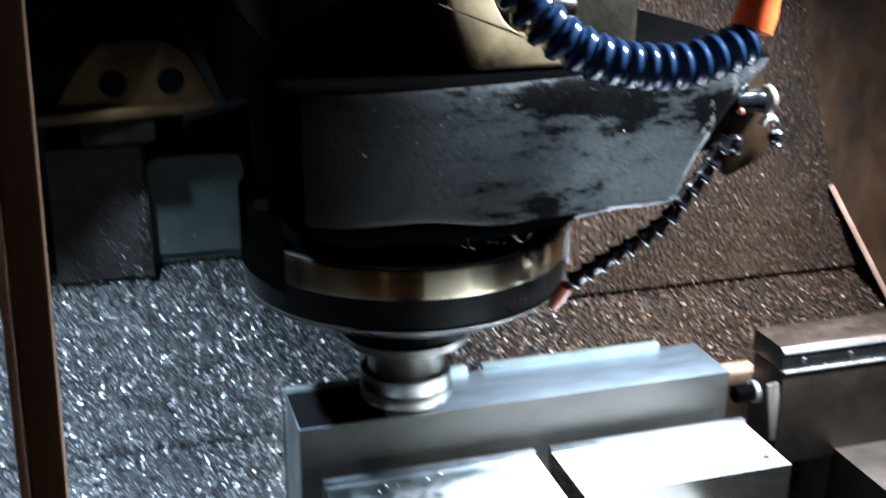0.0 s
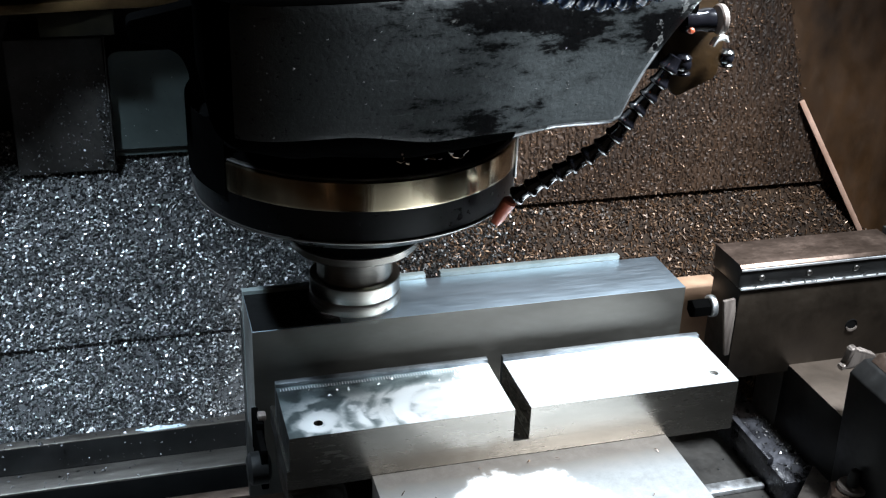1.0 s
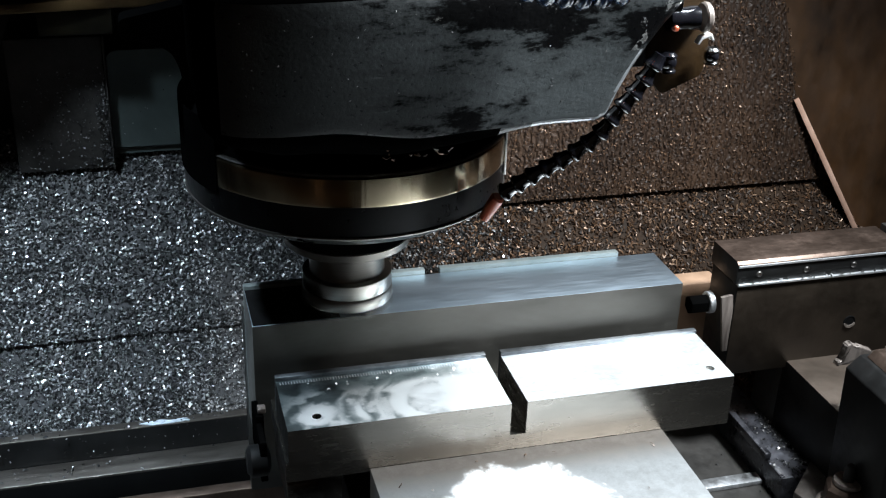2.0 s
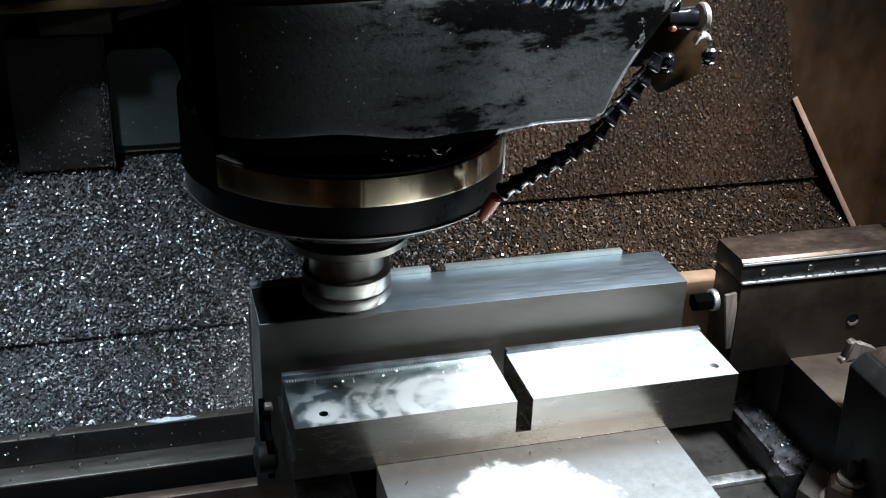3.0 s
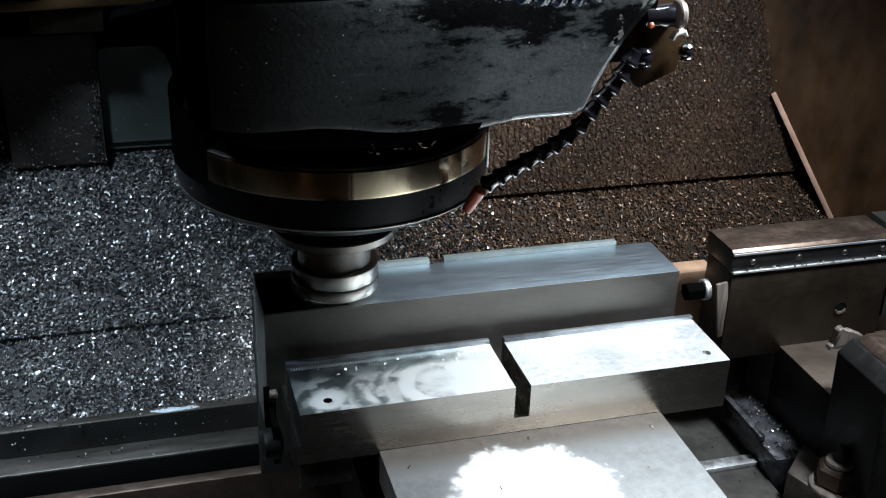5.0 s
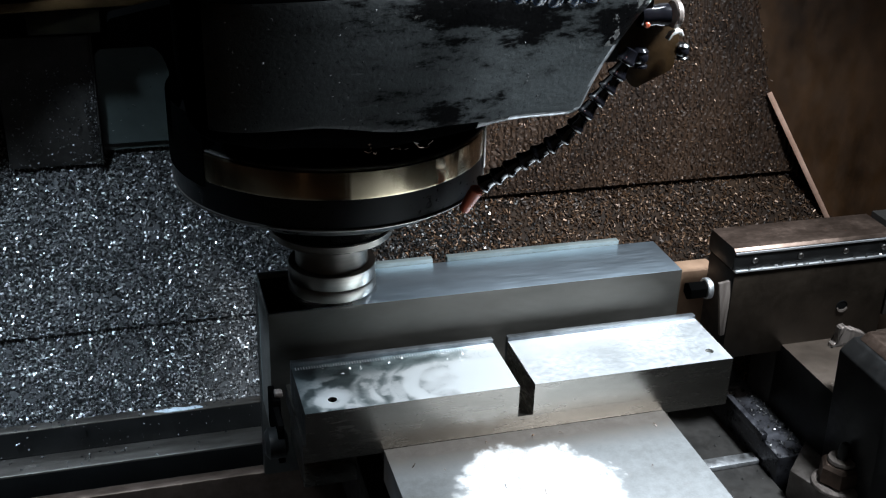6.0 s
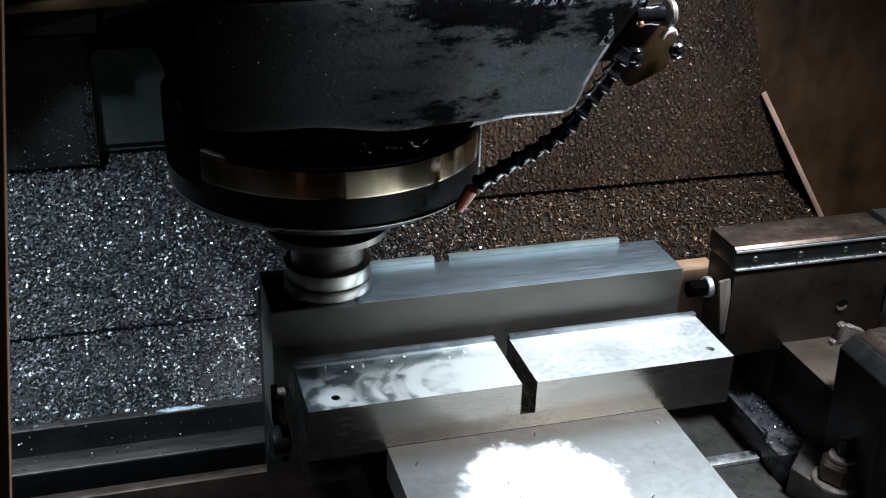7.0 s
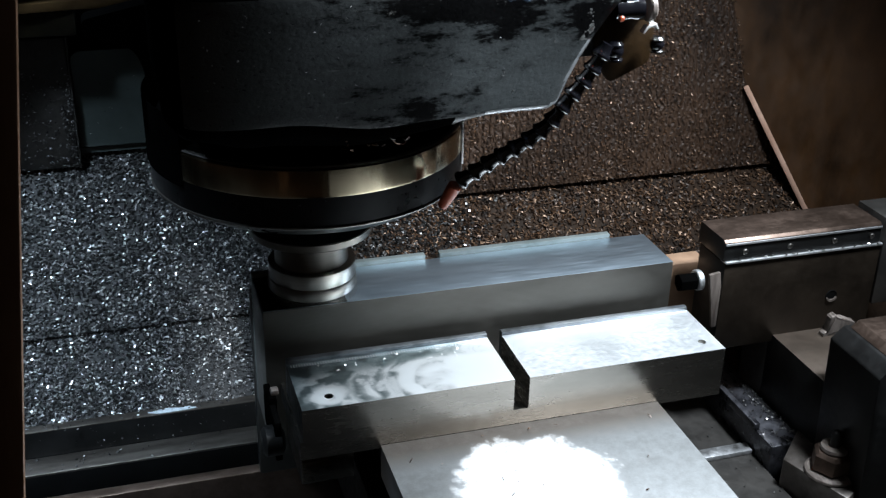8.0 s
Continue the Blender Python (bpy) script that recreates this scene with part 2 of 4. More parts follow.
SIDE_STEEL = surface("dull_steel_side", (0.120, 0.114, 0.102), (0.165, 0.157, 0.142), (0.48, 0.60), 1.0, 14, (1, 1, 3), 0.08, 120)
TOOL_STEEL = surface("tool_steel", (0.17, 0.158, 0.140), (0.24, 0.225, 0.202), (0.29, 0.36), 1.0, 40, (1, 1, 20), 0.05, 80)
OCHRE = surface("oily_ochre_paint", (0.046, 0.026, 0.010), (0.14, 0.085, 0.036), (0.5, 0.7), 0.0, 30, (1, 1, 1), 0.2, 200, 0.0, 0.15)
OLIVE = surface("oily_olive_casting", (0.006, 0.005, 0.0025), (0.022, 0.018, 0.009), (0.45, 0.65), 0.0, 40, (1, 1, 1), 0.5, 180, 0.0, 0.2)
LIP = surface("stepped_lip", (0.09, 0.10, 0.11), (0.42, 0.45, 0.48), (0.36, 0.5), 1.0, 26, (1, 1, 1), 0.1, 200)
# oily iron; bluish mottling painted for the reflections in the oil
OIL_SHEEN = surface("oil_sheen_iron", (0.010, 0.010, 0.012), (0.11, 0.11, 0.125), (0.2, 0.5), 0.6, 75, (1, 1, 1), 0.5, 260, 0.5)
GREY_CAST = surface("grey_machined_casting", (0.06, 0.06, 0.056), (0.14, 0.138, 0.128), (0.4, 0.55), 0.3, 20, (1, 1, 1), 0.2, 200)
STAINED = surface("brown_stained_plate", (0.008, 0.0042, 0.0014), (0.024, 0.0125, 0.004), (0.5, 0.7), 0.0, 60, (1, 1, 1), 0.3, 260, 0.0, 0.08)
ZINC = surface("worn_zinc", (0.45, 0.44, 0.42), (0.72, 0.71, 0.69), (0.35, 0.5), 0.3, 90, (1, 1, 1), 0.2, 260)
TEAL_EDGE = surface("pale_rear_edge", (0.16, 0.19, 0.185), (0.26, 0.29, 0.285), (0.5, 0.6), 0.6, 40, (1, 1, 1), 0.1, 200)
BED_TOP = surface("oily_bed_top", (0.060, 0.046, 0.036), (0.12, 0.092, 0.072), (0.4, 0.55), 0.4, 30, (1, 1, 1), 0.2, 200)
CLAMP_IRON = surface("worn_brown_clamp", (0.045, 0.038, 0.033), (0.15, 0.132, 0.12), (0.3, 0.5), 0.4, 60, (1, 1, 1), 0.4, 260)
LEAF = surface("dull_brown_leaf", (0.10, 0.082, 0.072), (0.26, 0.22, 0.195), (0.4, 0.55), 0.3, 120, (3, 1, 0.3), 0.2, 260)
SPLOTCHED = surface("splotched_bare_strip", (0.12, 0.115, 0.11), (0.8, 0.82, 0.85), (0.35, 0.55), 0.8, 70, (1, 1, 1), 0.3, 200)
SWIRLED = swirled("swirled_aluminium")
PLATE = filmed("oil_filmed_plate")
GRIMED = grimed("grimed_enamel")
CHIPPED_EDGE = grimed("chipped_enamel_edge", 0.11)
RIBBED = ribbed("ribbed_stained_sheet")
# pale colour painted for the glint along the head's rolled lower edge
FILLET_GLINT = surface("fillet_glint", (0.16, 0.17, 0.18), (0.55, 0.57, 0.59), (0.30, 0.42), 0.5, 120, (1, 1, 1), 0.12, 260, 0.9, 0.8)
BLACK = surface("black_enamel", (0.002, 0.002, 0.0022), (0.007, 0.007, 0.0075), (0.26, 0.38), 0.0, 22, (1, 1, 1), 0.15, 260, 0.0, 0.22)
CAST = surface("dark_casting", (0.02, 0.019, 0.018), (0.05, 0.046, 0.042), (0.4, 0.65), 0.2, 30, (1, 1, 1), 0.4, 200)
DARK_STEEL = surface("oiled_steel", (0.09, 0.085, 0.08), (0.18, 0.17, 0.16), (0.3, 0.5), 0.9, 30, (1, 1, 1), 0.25, 200)
BROWN_STEEL = surface("rusty_oiled_steel", (0.060, 0.041, 0.031), (0.19, 0.135, 0.108), (0.32, 0.55), 0.8, 38, (1, 1.6, 1), 0.25, 200)
GUARD = surface("guard_sheet", (0.010, 0.010, 0.0105), (0.030, 0.030, 0.031), (0.5, 0.7), 0.0, 25, (1, 1, 1), 0.3, 200)
GUARD_DARK = surface("dark_guard_sheet", (0.005, 0.005, 0.0055), (0.016, 0.016, 0.017), (0.5, 0.7), 0.0, 25, (1, 1, 1), 0.3, 200)
GUARD_BROWN = surface("stained_guard_sheet", (0.008, 0.0052, 0.0036), (0.044, 0.025, 0.014), (0.6, 0.8), 0.0, 38, (1, 1, 1), 0.4, 200, 0.0, 0.15)
GREY_PAINT = surface("grey_green_paint", (0.042, 0.054, 0.052), (0.080, 0.100, 0.095), (0.4, 0.6), 0.0, 25, (1, 1, 1), 0.2, 200)
DULL_PAINT = surface("dull_spattered_paint", (0.026, 0.024, 0.022), (0.085, 0.079, 0.073), (0.5, 0.7), 0.0, 45, (1, 1, 1), 0.3, 200, 0.0, 0.3)
BROWN_WALL = surface("dirty_enclosure_paint", (0.003, 0.0014, 0.0005), (0.092, 0.043, 0.016), (0.40, 0.7), 0.0, 19, (1, 1, 0.5), 0.3, 120)
TAN = surface("tan_bare_strip", (0.50, 0.28, 0.19), (0.85, 0.56, 0.43), (0.4, 0.6), 0.1, 50, (1, 1, 1), 0.2, 300)
CARD = surface("tan_stained_pad", (0.24, 0.145, 0.090), (0.38, 0.24, 0.155), (0.5, 0.7), 0.0, 60, (1, 1, 1), 0.3, 300)
BRASSY = surface("ring_steel", (0.45, 0.37, 0.25), (0.63, 0.53, 0.37), (0.15, 0.23), 1.0, 90, (1, 1, 0.01), 0.35, 120)
turned = BRASSY.node_tree.nodes.new("ShaderNodeTangent")
turned.direction_type, turned.axis = "RADIAL", "Z"
BRASSY.node_tree.links.new(turned.outputs["Tangent"], BRASSY.node_tree.nodes["Principled BSDF"].inputs["Tangent"])
BRASSY.node_tree.nodes["Principled BSDF"].inputs["Anisotropic"].default_value = 0.75
BRASSY.node_tree.nodes["Principled BSDF"].inputs["Anisotropic Rotation"].default_value = 0.25
HOSE_BLACK = surface("black_hose_plastic", (0.003, 0.003, 0.004), (0.006, 0.006, 0.008), (0.09, 0.16), 0.0, 60, (1, 1, 1), 0.1, 200, 0.3, 0.9)
HOSE_BLUE = surface("blue_hose_plastic", (0.008, 0.019, 0.048), (0.016, 0.036, 0.085), (0.10, 0.2), 0.0, 60, (1, 1, 1), 0.1, 200)
RED_PLASTIC = surface("red_brown_nozzle_plastic", (0.30, 0.058, 0.026), (0.44, 0.095, 0.045), (0.3, 0.45), 0.0, 80, (1, 1, 1), 0.1, 200)
ORANGE_PLASTIC = surface("orange_nozzle_plastic", (0.80, 0.085, 0.015), (0.90, 0.13, 0.03), (0.25, 0.4), 0.0, 80, (1, 1, 1), 0.1, 200)
CHROME = surface("bright_fitting", (0.65, 0.65, 0.66), (0.8, 0.8, 0.8), (0.1, 0.2), 1.0, 60, (1, 1, 1), 0.1, 200)
DOOR_PAINT = surface("brown_door_paint", (0.13, 0.062, 0.030), (0.23, 0.120, 0.062), (0.4, 0.6), 0.0, 14, (4, 4, 1), 0.2, 200)
# black parts, and the shade painted on faces that get no light
OXIDE_AND_SHADE = surface("black_oxide_and_shade", (0.006, 0.006, 0.006), (0.014, 0.014, 0.014), (0.3, 0.5), 0.0, 60, (1, 1, 1), 0.1, 200, 0.0, 0.3)
# near-black for flat discs that stand in for the shade in holes
HOLE_SHADE = surface("hole_shade", (0.003, 0.003, 0.003), (0.006, 0.006, 0.006), (0.6, 0.8), 0.0, 60, (1, 1, 1), 0.1, 200, 0.0, 0.05)
CREAM = surface("yellowed_paint", (0.11, 0.076, 0.034), (0.36, 0.265, 0.14), (0.4, 0.6), 0.0, 30, (1, 1, 1), 0.2, 200)


def chip_metal(name, stops, metal, rough):
    m, t, b = material(name)
    info = t.nodes.new("ShaderNodeNewGeometry")
    t.links.new(ramp(t, info.outputs["Random Per Island"], stops), b.inputs["Base Color"])
    t.links.new(ramp(t, info.outputs["Random Per Island"], [(0.0, grey(rough[0])), (1.0, grey(rough[1]))]), b.inputs["Roughness"])
    b.inputs["Metallic"].default_value = metal
    return m


CHIPS = chip_metal("metal_chips", [(0.0, grey(0.010)), (0.45, grey(0.05)), (0.76, grey(0.16)), (0.93, grey(0.40)), (1.0, grey(0.9))], 0.5, (0.5, 0.26))
CHIPS_DARK = chip_metal("dark_metal_chips", [(0.0, grey(0.008)), (0.65, (0.034, 0.032, 0.030)), (0.93, grey(0.11)), (1.0, grey(0.6))], 0.5, (0.5, 0.2))
FLAKES = surface("bright_flakes", grey(0.75), grey(0.98), (0.25, 0.45), 0.3, 300, (1, 1, 1), 0.1, 400)
CHIPS_BROWN = chip_metal("brown_metal_chips", [(0.0, (0.012, 0.008, 0.006)), (0.6, (0.060, 0.031, 0.016)), (0.9, (0.15, 0.080, 0.042)), (1.0, (0.30, 0.19, 0.12))], 0.3, (0.55, 0.4))


# ---- mesh helpers ----
def box(bm, x0, x1, y0, y1, z0, z1, bevel=0.0, segments=2):
    made = bmesh.ops.create_cube(bm, size=1.0)["verts"]
    for v in made:
        v.co = Vector((x1 if v.co.x > 0 else x0, y1 if v.co.y > 0 else y0, z1 if v.co.z > 0 else z0))
    if bevel:
        edges = list({e for v in made for e in v.link_edges})
        bmesh.ops.bevel(bm, geom=edges, offset=bevel, segments=segments, affect="EDGES", profile=0.5)
    return bm


def boxes(*args, bevel=0.0):
    bm = bmesh.new()
    box(bm, *args, bevel=bevel)
    return bm


def lathe(profile, steps=64, axis=(0, 0)):
    """Turns (radius, height) pairs round the upright axis."""
    bm = bmesh.new()
    rings = []
    for r, z in profile:
        rings.append([bm.verts.new((axis[0] + r * math.cos(2 * math.pi * k / steps), axis[1] + r * math.sin(2 * math.pi * k / steps), z)) for k in range(steps)])
    for a, c in zip(rings, rings[1:]):
        for k in range(steps):
            bm.faces.new((a[k], a[(k + 1) % steps], c[(k + 1) % steps], c[k]))
    bm.faces.new(rings[0])
    bm.faces.new(rings[-1])
    bmesh.ops.recalc_face_normals(bm, faces=bm.faces)
    return bm


def prism(outline, x0, x1, axis="x", bevel=0.0):
    """Draws an outline out along an axis: (y, z) along x, (x, z) along y, (x, y) along z."""
    def at(u, v, w):
        return {"x": (w, u, v), "y": (u, w, v), "z": (u, v, w)}[axis]
    bm = bmesh.new()
    a = [bm.verts.new(at(u, v, x0)) for u, v in outline]
    c = [bm.verts.new(at(u, v, x1)) for u, v in outline]
    n = len(outline)
    bm.faces.new(a)
    bm.faces.new(c)
    for k in range(n):
        bm.faces.new((a[k], a[(k + 1) % n], c[(k + 1) % n], c[k]))
    bmesh.ops.recalc_face_normals(bm, faces=bm.faces)
    if bevel:
        bmesh.ops.bevel(bm, geom=list(bm.edges), offset=bevel, segments=2, affect="EDGES", profile=0.5)
    return bm


def along_x(profile, x, y, z, steps=24):
    """A turned piece whose axis runs along x."""
    bm = lathe(profile, steps)
    bmesh.ops.transform(bm, matrix=Matrix.Translation((x, y, z)) @ Matrix.Rotation(radians(90), 4, "Y"), verts=bm.verts)
    return bm


def along_y(profile, x, y, z, steps=24):
    """A turned piece whose axis runs along -y, towards the front."""
    bm = lathe(profile, steps)
    bmesh.ops.transform(bm, matrix=Matrix.Translation((x, y, z)) @ Matrix.Rotation(radians(90), 4, "X"), verts=bm.verts)
    return bm


def rounded(points, radius, steps=5):
    """Rounds the corners of a closed outline."""
    out = []
    n = len(points)
    for k in range(n):
        p, a, c = Vector(points[k]), Vector(points[k - 1]), Vector(points[(k + 1) % n])
        r = radius[k] if isinstance(radius, (list, tuple)) else radius
        if r <= 0:
            out.append(tuple(p))
            continue
        u, v = (a - p).normalized() * r, (c - p).normalized() * r
        for s in range(steps + 1):
            q = s / steps
            out.append(tuple(p + u * (1 - q) ** 2 + v * q ** 2))
    return out


def mesh_object(name, bm, mat, smooth=True):
    me = bpy.data.meshes.new(name)
    bm.to_mesh(me)
    bm.free()
    me.materials.append(mat)
    if smooth:
        me.shade_smooth()
        me.set_sharp_from_angle(angle=radians(35))
    return new(name, me)


def thing(name, label, category, kind="", group="", at=(0, 0, 0)):
    ob = new(name)
    ob.location = at
    ob.empty_display_size = 0.01
    return tagged(ob, label, category, group, kind)


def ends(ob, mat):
    """Another colour for the faces that look to the left end; black there is painted shade."""
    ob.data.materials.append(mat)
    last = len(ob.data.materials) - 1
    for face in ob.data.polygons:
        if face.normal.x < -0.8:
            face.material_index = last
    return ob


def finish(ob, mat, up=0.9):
    """A second, darker colour for the faces that do not look up."""
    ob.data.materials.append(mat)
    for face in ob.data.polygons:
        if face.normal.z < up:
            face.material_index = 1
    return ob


def part(name, bm, mat, parent, label="", smooth=True):
    """One mesh under a thing; the bmesh is in the world's space."""
    ob = mesh_object(name, bm, mat, smooth)
    ob.parent = parent
    root = parent
    shift = Vector((0, 0, 0))
    while root:
        shift += root.location
        root = root.parent
    ob.data.transform(Matrix.Translation(-shift))
    return tagged(ob, label)


def solid(name, bm, mat, label, category, kind="", group="", smooth=True):
    return tagged(mesh_object(name, bm, mat, smooth), label, category, group, kind)


RIDES = []          # what rides on the machine table


def ride(ob):
    RIDES.append(ob)
    return ob


# ---- the enclosure ----
def slab(name, corners, thick, mat, label, category="wall"):
    """A sheet with thickness through the corners of a flat outline; it grows away from its face."""
    bm = bmesh.new()
    p = [Vector(q) for q in corners]
    n = (p[1] - p[0]).cross(p[-1] - p[0]).normalized() * thick
    a = [bm.verts.new(q) for q in p]
    c = [bm.verts.new(q - n) for q in p]
    bm.faces.new(a)
    bm.faces.new(c)
    for k in range(len(p)):
        bm.faces.new((a[k], a[(k + 1) % len(p)], c[(k + 1) % len(p)], c[k]))
    bmesh.ops.recalc_face_normals(bm, faces=bm.faces)
    return solid(name, bm, mat, label, category, "structure", smooth=False)


# sloping guard behind the table, upper and lower sheets
slab("guard_upper_left", [(-0.9, 0.1545, -0.0845), (0.085, 0.1545, -0.0845), (0.085, 0.245, 0.032), (-0.9, 0.245, 0.032)], 0.003, GUARD_DARK, "sloping grey guard sheet strewn with bright metal chips", "guard")
slab("guard_lower_left", [(-0.9, 0.0889, -0.1738), (0.085, 0.0889, -0.1738), (0.085, 0.1574, -0.0846), (-0.9, 0.1574, -0.0846)], 0.003, GUARD, "lower sloping grey guard sheet strewn with chips", "guard")
slab("guard_lower_right", [(0.085, 0.039, -0.13), (0.50, 0.039, -0.13), (0.50, 0.128, 0.012), (0.085, 0.128, 0.012)], 0.003, GUARD_BROWN, "sloping brown-stained guard sheet strewn with chips", "guard")
slab("guard_upper_right", [(0.085, 0.1185, 0.006), (0.50, 0.1185, 0.006), (0.50, 0.164, 0.45), (0.085, 0.164, 0.45)], 0.002, RIBBED, "steep brown guard sheet speckled with fine chips", "guard")
slab("wall_right", [(0.502, 0.0798, -0.13), (0.95, -0.0987, -0.13), (0.95, -0.0947, 0.45), (0.3007, 0.1639, 0.45), (0.393, 0.1245, 0.0648)], 0.004, BROWN_WALL, "dirty dark brown enclosure side wall")
slab("wall_back", [(-0.9, 0.45, -0.4), (0.9, 0.45, -0.4), (0.9, 0.45, 1.0), (-0.9, 0.45, 1.0)], 0.01, BROWN_WALL, "dark back wall of the machine enclosure")
slab("wall_left", [(-0.9, -0.9, -0.4), (-0.9, 0.45, -0.4), (-0.9, 0.45, 1.0), (-0.9, -0.9, 1.0)], 0.01, BROWN_WALL, "dark side wall of the machine enclosure")
slab("wall_front", [(0.9, -0.9, -0.4), (-0.9, -0.9, -0.4), (-0.9, -0.9, 0.0), (0.9, -0.9, 0.0)], 0.01, BROWN_WALL, "dark sill wall under the open machine door")
slab("wall_far_right", [(0.9, 0.45, -0.4), (0.9, -0.9, -0.4), (0.9, -0.9, 1.0), (0.9, 0.45, 1.0)], 0.01, BROWN_WALL, "dark outer side wall of the enclosure")
slab("floor", [(-0.9, -0.9, -0.4), (0.9, -0.9, -0.4), (0.9, 0.45, -0.4), (-0.9, 0.45, -0.4)], 0.01, BROWN_WALL, "dark oily chip tray floor", "floor")
slab("ceiling", [(-0.9, 0.45, 1.0), (0.9, 0.45, 1.0), (0.9, -0.9, 1.0), (-0.9, -0.9, 1.0)], 0.01, BROWN_WALL, "dark enclosure ceiling", "ceiling")

# bare strip along the foot of the side wall
d = (Vector((0.4446, 0.1033, -0.0274)) - Vector((0.393, 0.1245, 0.0648))).normalized()
bm = boxes(-0.0014, 0.0014, -0.0018, 0.0018, 0, 0.111, bevel=0.0005)
rot = d.to_track_quat("Z", "Y").to_matrix().to_4x4()
bmesh.ops.transform(bm, matrix=Matrix.Translation((0.3925, 0.1225, 0.0648)) @ rot, verts=bm.verts)
solid("wall_edge_strip", bm, TAN, "bare tan metal strip along the guard edge", "trim", "structure")

# covers on the column
cover = thing("column_cover", "grey-green painted column cover with rounded shoulder", "machine cover")
part("cover_box", prism(rounded([(-0.0587, 0.0215), (0.012, 0.0215), (0.012, 0.089), (-0.0587, 0.089)], [0, 0, 0.02, 0.008]), 0.226, 0.40, "y"), GREY_PAINT, cover)
part("cover_lip", boxes(-0.0587, 0.012, 0.2275, 0.40, 0.0165, 0.0205), GREY_PAINT, cover)
panel = thing("way_cover", "grey painted way cover panel spattered with chips", "machine cover")
part("panel", boxes(-0.1210, -0.0605, 0.222, 0.40, 0.0085, 0.10, bevel=0.0015), DULL_PAINT, panel)
part("edge_fold", boxes(-0.0604, -0.0592, 0.220, 0.30, 0.0085, 0.10, bevel=0.0004), DULL_PAINT, panel)
column = thing("machine_column", "dark machine column with an added light-blocking slab", "machine column")
part("casting", boxes(-0.30, 0.10, 0.27, 0.44, -0.2, 0.8, bevel=0.004), CAST, column)
# unseen slab added to shade the covers and the casting below it
part("hood", prism([(-0.30, 0.130), (-0.15, 0.150), (-0.012, 0.212), (-0.012, 0.269), (-0.30, 0.269)], 0.195, 0.23, "z", 0.002), BLACK_AND_SHADE, column)

# ---- spindle head ----
SX, SY = 0.0628, 0.0205
head = thing("spindle_head", "black enamelled spindle head casting, chipped and oily", "spindle head", at=(SX, SY, 0.12))


def smoothstep(a, c, v):
    q = min(1.0, max(0.0, (v - a) / (c - a)))
    return q * q * (3 - 2 * q)


def head_casting():
    """A bowed front that rolls under into a cone round the spindle, sharp-edged beyond it."""
    plan = rounded([(-0.017, -0.108), (0.03, -0.108), (0.08, -0.1018), (0.124, -0.0912), (0.1655, -0.0785), (0.175, 0.0), (0.16, 0.26), (-0.012, 0.26), (-0.0165, 0.0)], [0.030, 0.012, 0.016, 0.016, 0.010, 0.02, 0, 0, 0.03], 8)
    fine = []
    for k, p in enumerate(plan):
        q = plan[(k + 1) % len(plan)]
        steps = max(1, int((Vector(q) - Vector(p)).length / 0.005))
        fine += [Vector(p).lerp(Vector(q), j / steps) for j in range(steps)]
    n = len(fine)
    bm = bmesh.new()
    rings = []
    for k, p in enumerate(fine):
        way = fine[(k + 1) % n] - fine[k - 1]
        inward = Vector((-way.y, way.x)).normalized()
        boss = 1 - smoothstep(0.090, 0.122, p.x)
        low = 0.1368 - 0.0060 * smoothstep(0.03, 0.075, p.x) + 0.0046 * smoothstep(0.090, 0.124, p.x) - 0.0030 * smoothstep(0.126, 0.166, p.x)
        r = 0.0042 + 0.0063 * boss
        column = [(0.004, 0.1985), (0.0012, 0.1975), (0.0, 0.1945)]
        column += [(0.0, 0.1945 + (low + r - 0.1945) * j / 6) for j in range(1, 7)]
        last = radians(85 - 12 * boss)
        column += [(r * (1 - math.cos(last * j / 6)), low + r * (1 - math.sin(last * j / 6))) for j in range(1, 7)]
        line = []
        for inset, z in column:
            q = p + inward * inset
            up = max(0.0, z - 0.1335)
            lean = smoothstep(0.125, 0.163, p.x) * (0.35 + 5.2 * up) * up
            line.append(bm.verts.new((q.x + lean, q.y, z)))
        q = p.lerp(Vector((SX, 0.03)), 0.3)
        line.append(bm.verts.new((q.x, q.y, line[-1].co.z - 0.36 * boss * (q - p).length)))
        rings.append(line)
    for k in range(n):
        a, c = rings[k], rings[(k + 1) % n]
        for j in range(len(a) - 1):
            bm.faces.new((a[j], a[j + 1], c[j + 1], c[j]))
    bm.faces.new([line[0] for line in rings])
    bm.faces.new([line[-1] for line in rings])
    bmesh.ops.recalc_face_normals(bm, faces=bm.faces)
    return bm


casting = part("casting", head_casting(), GRIMED, head, "grimed enamel front, sides and underside blackened in place of shade")
casting.data.materials.append(BLACK_AND_SHADE)
casting.data.materials.append(CHIPPED_EDGE)
casting.data.materials.append(FILLET_GLINT)
# sides, top and underside coloured black in place of shade
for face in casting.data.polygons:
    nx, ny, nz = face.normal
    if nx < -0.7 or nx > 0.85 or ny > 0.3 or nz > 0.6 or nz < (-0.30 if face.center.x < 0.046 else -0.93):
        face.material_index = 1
    elif nz < -0.08 and ny < -0.2 and face.center.x > 0.112 and face.center.z < 0.146:
        face.material_index = 2
    elif nz < -0.25 and ny < -0.2 and face.center.x > 0.06 and face.center.z < 0.146:
        face.material_index = 3
arc = [(SX + 0.0800 * math.cos(radians(a)), SY + 0.0800 * math.sin(radians(a))) for a in range(12, 150, 6)]
part("skirt", prism(arc, 0.1088, 0.1432, "z"), BLACK_AND_SHADE, head)
part("upper_casting", boxes(-0.01, 0.15, -0.06, 0.26, 0.1992, 0.60, bevel=0.006), OLIVE, head)
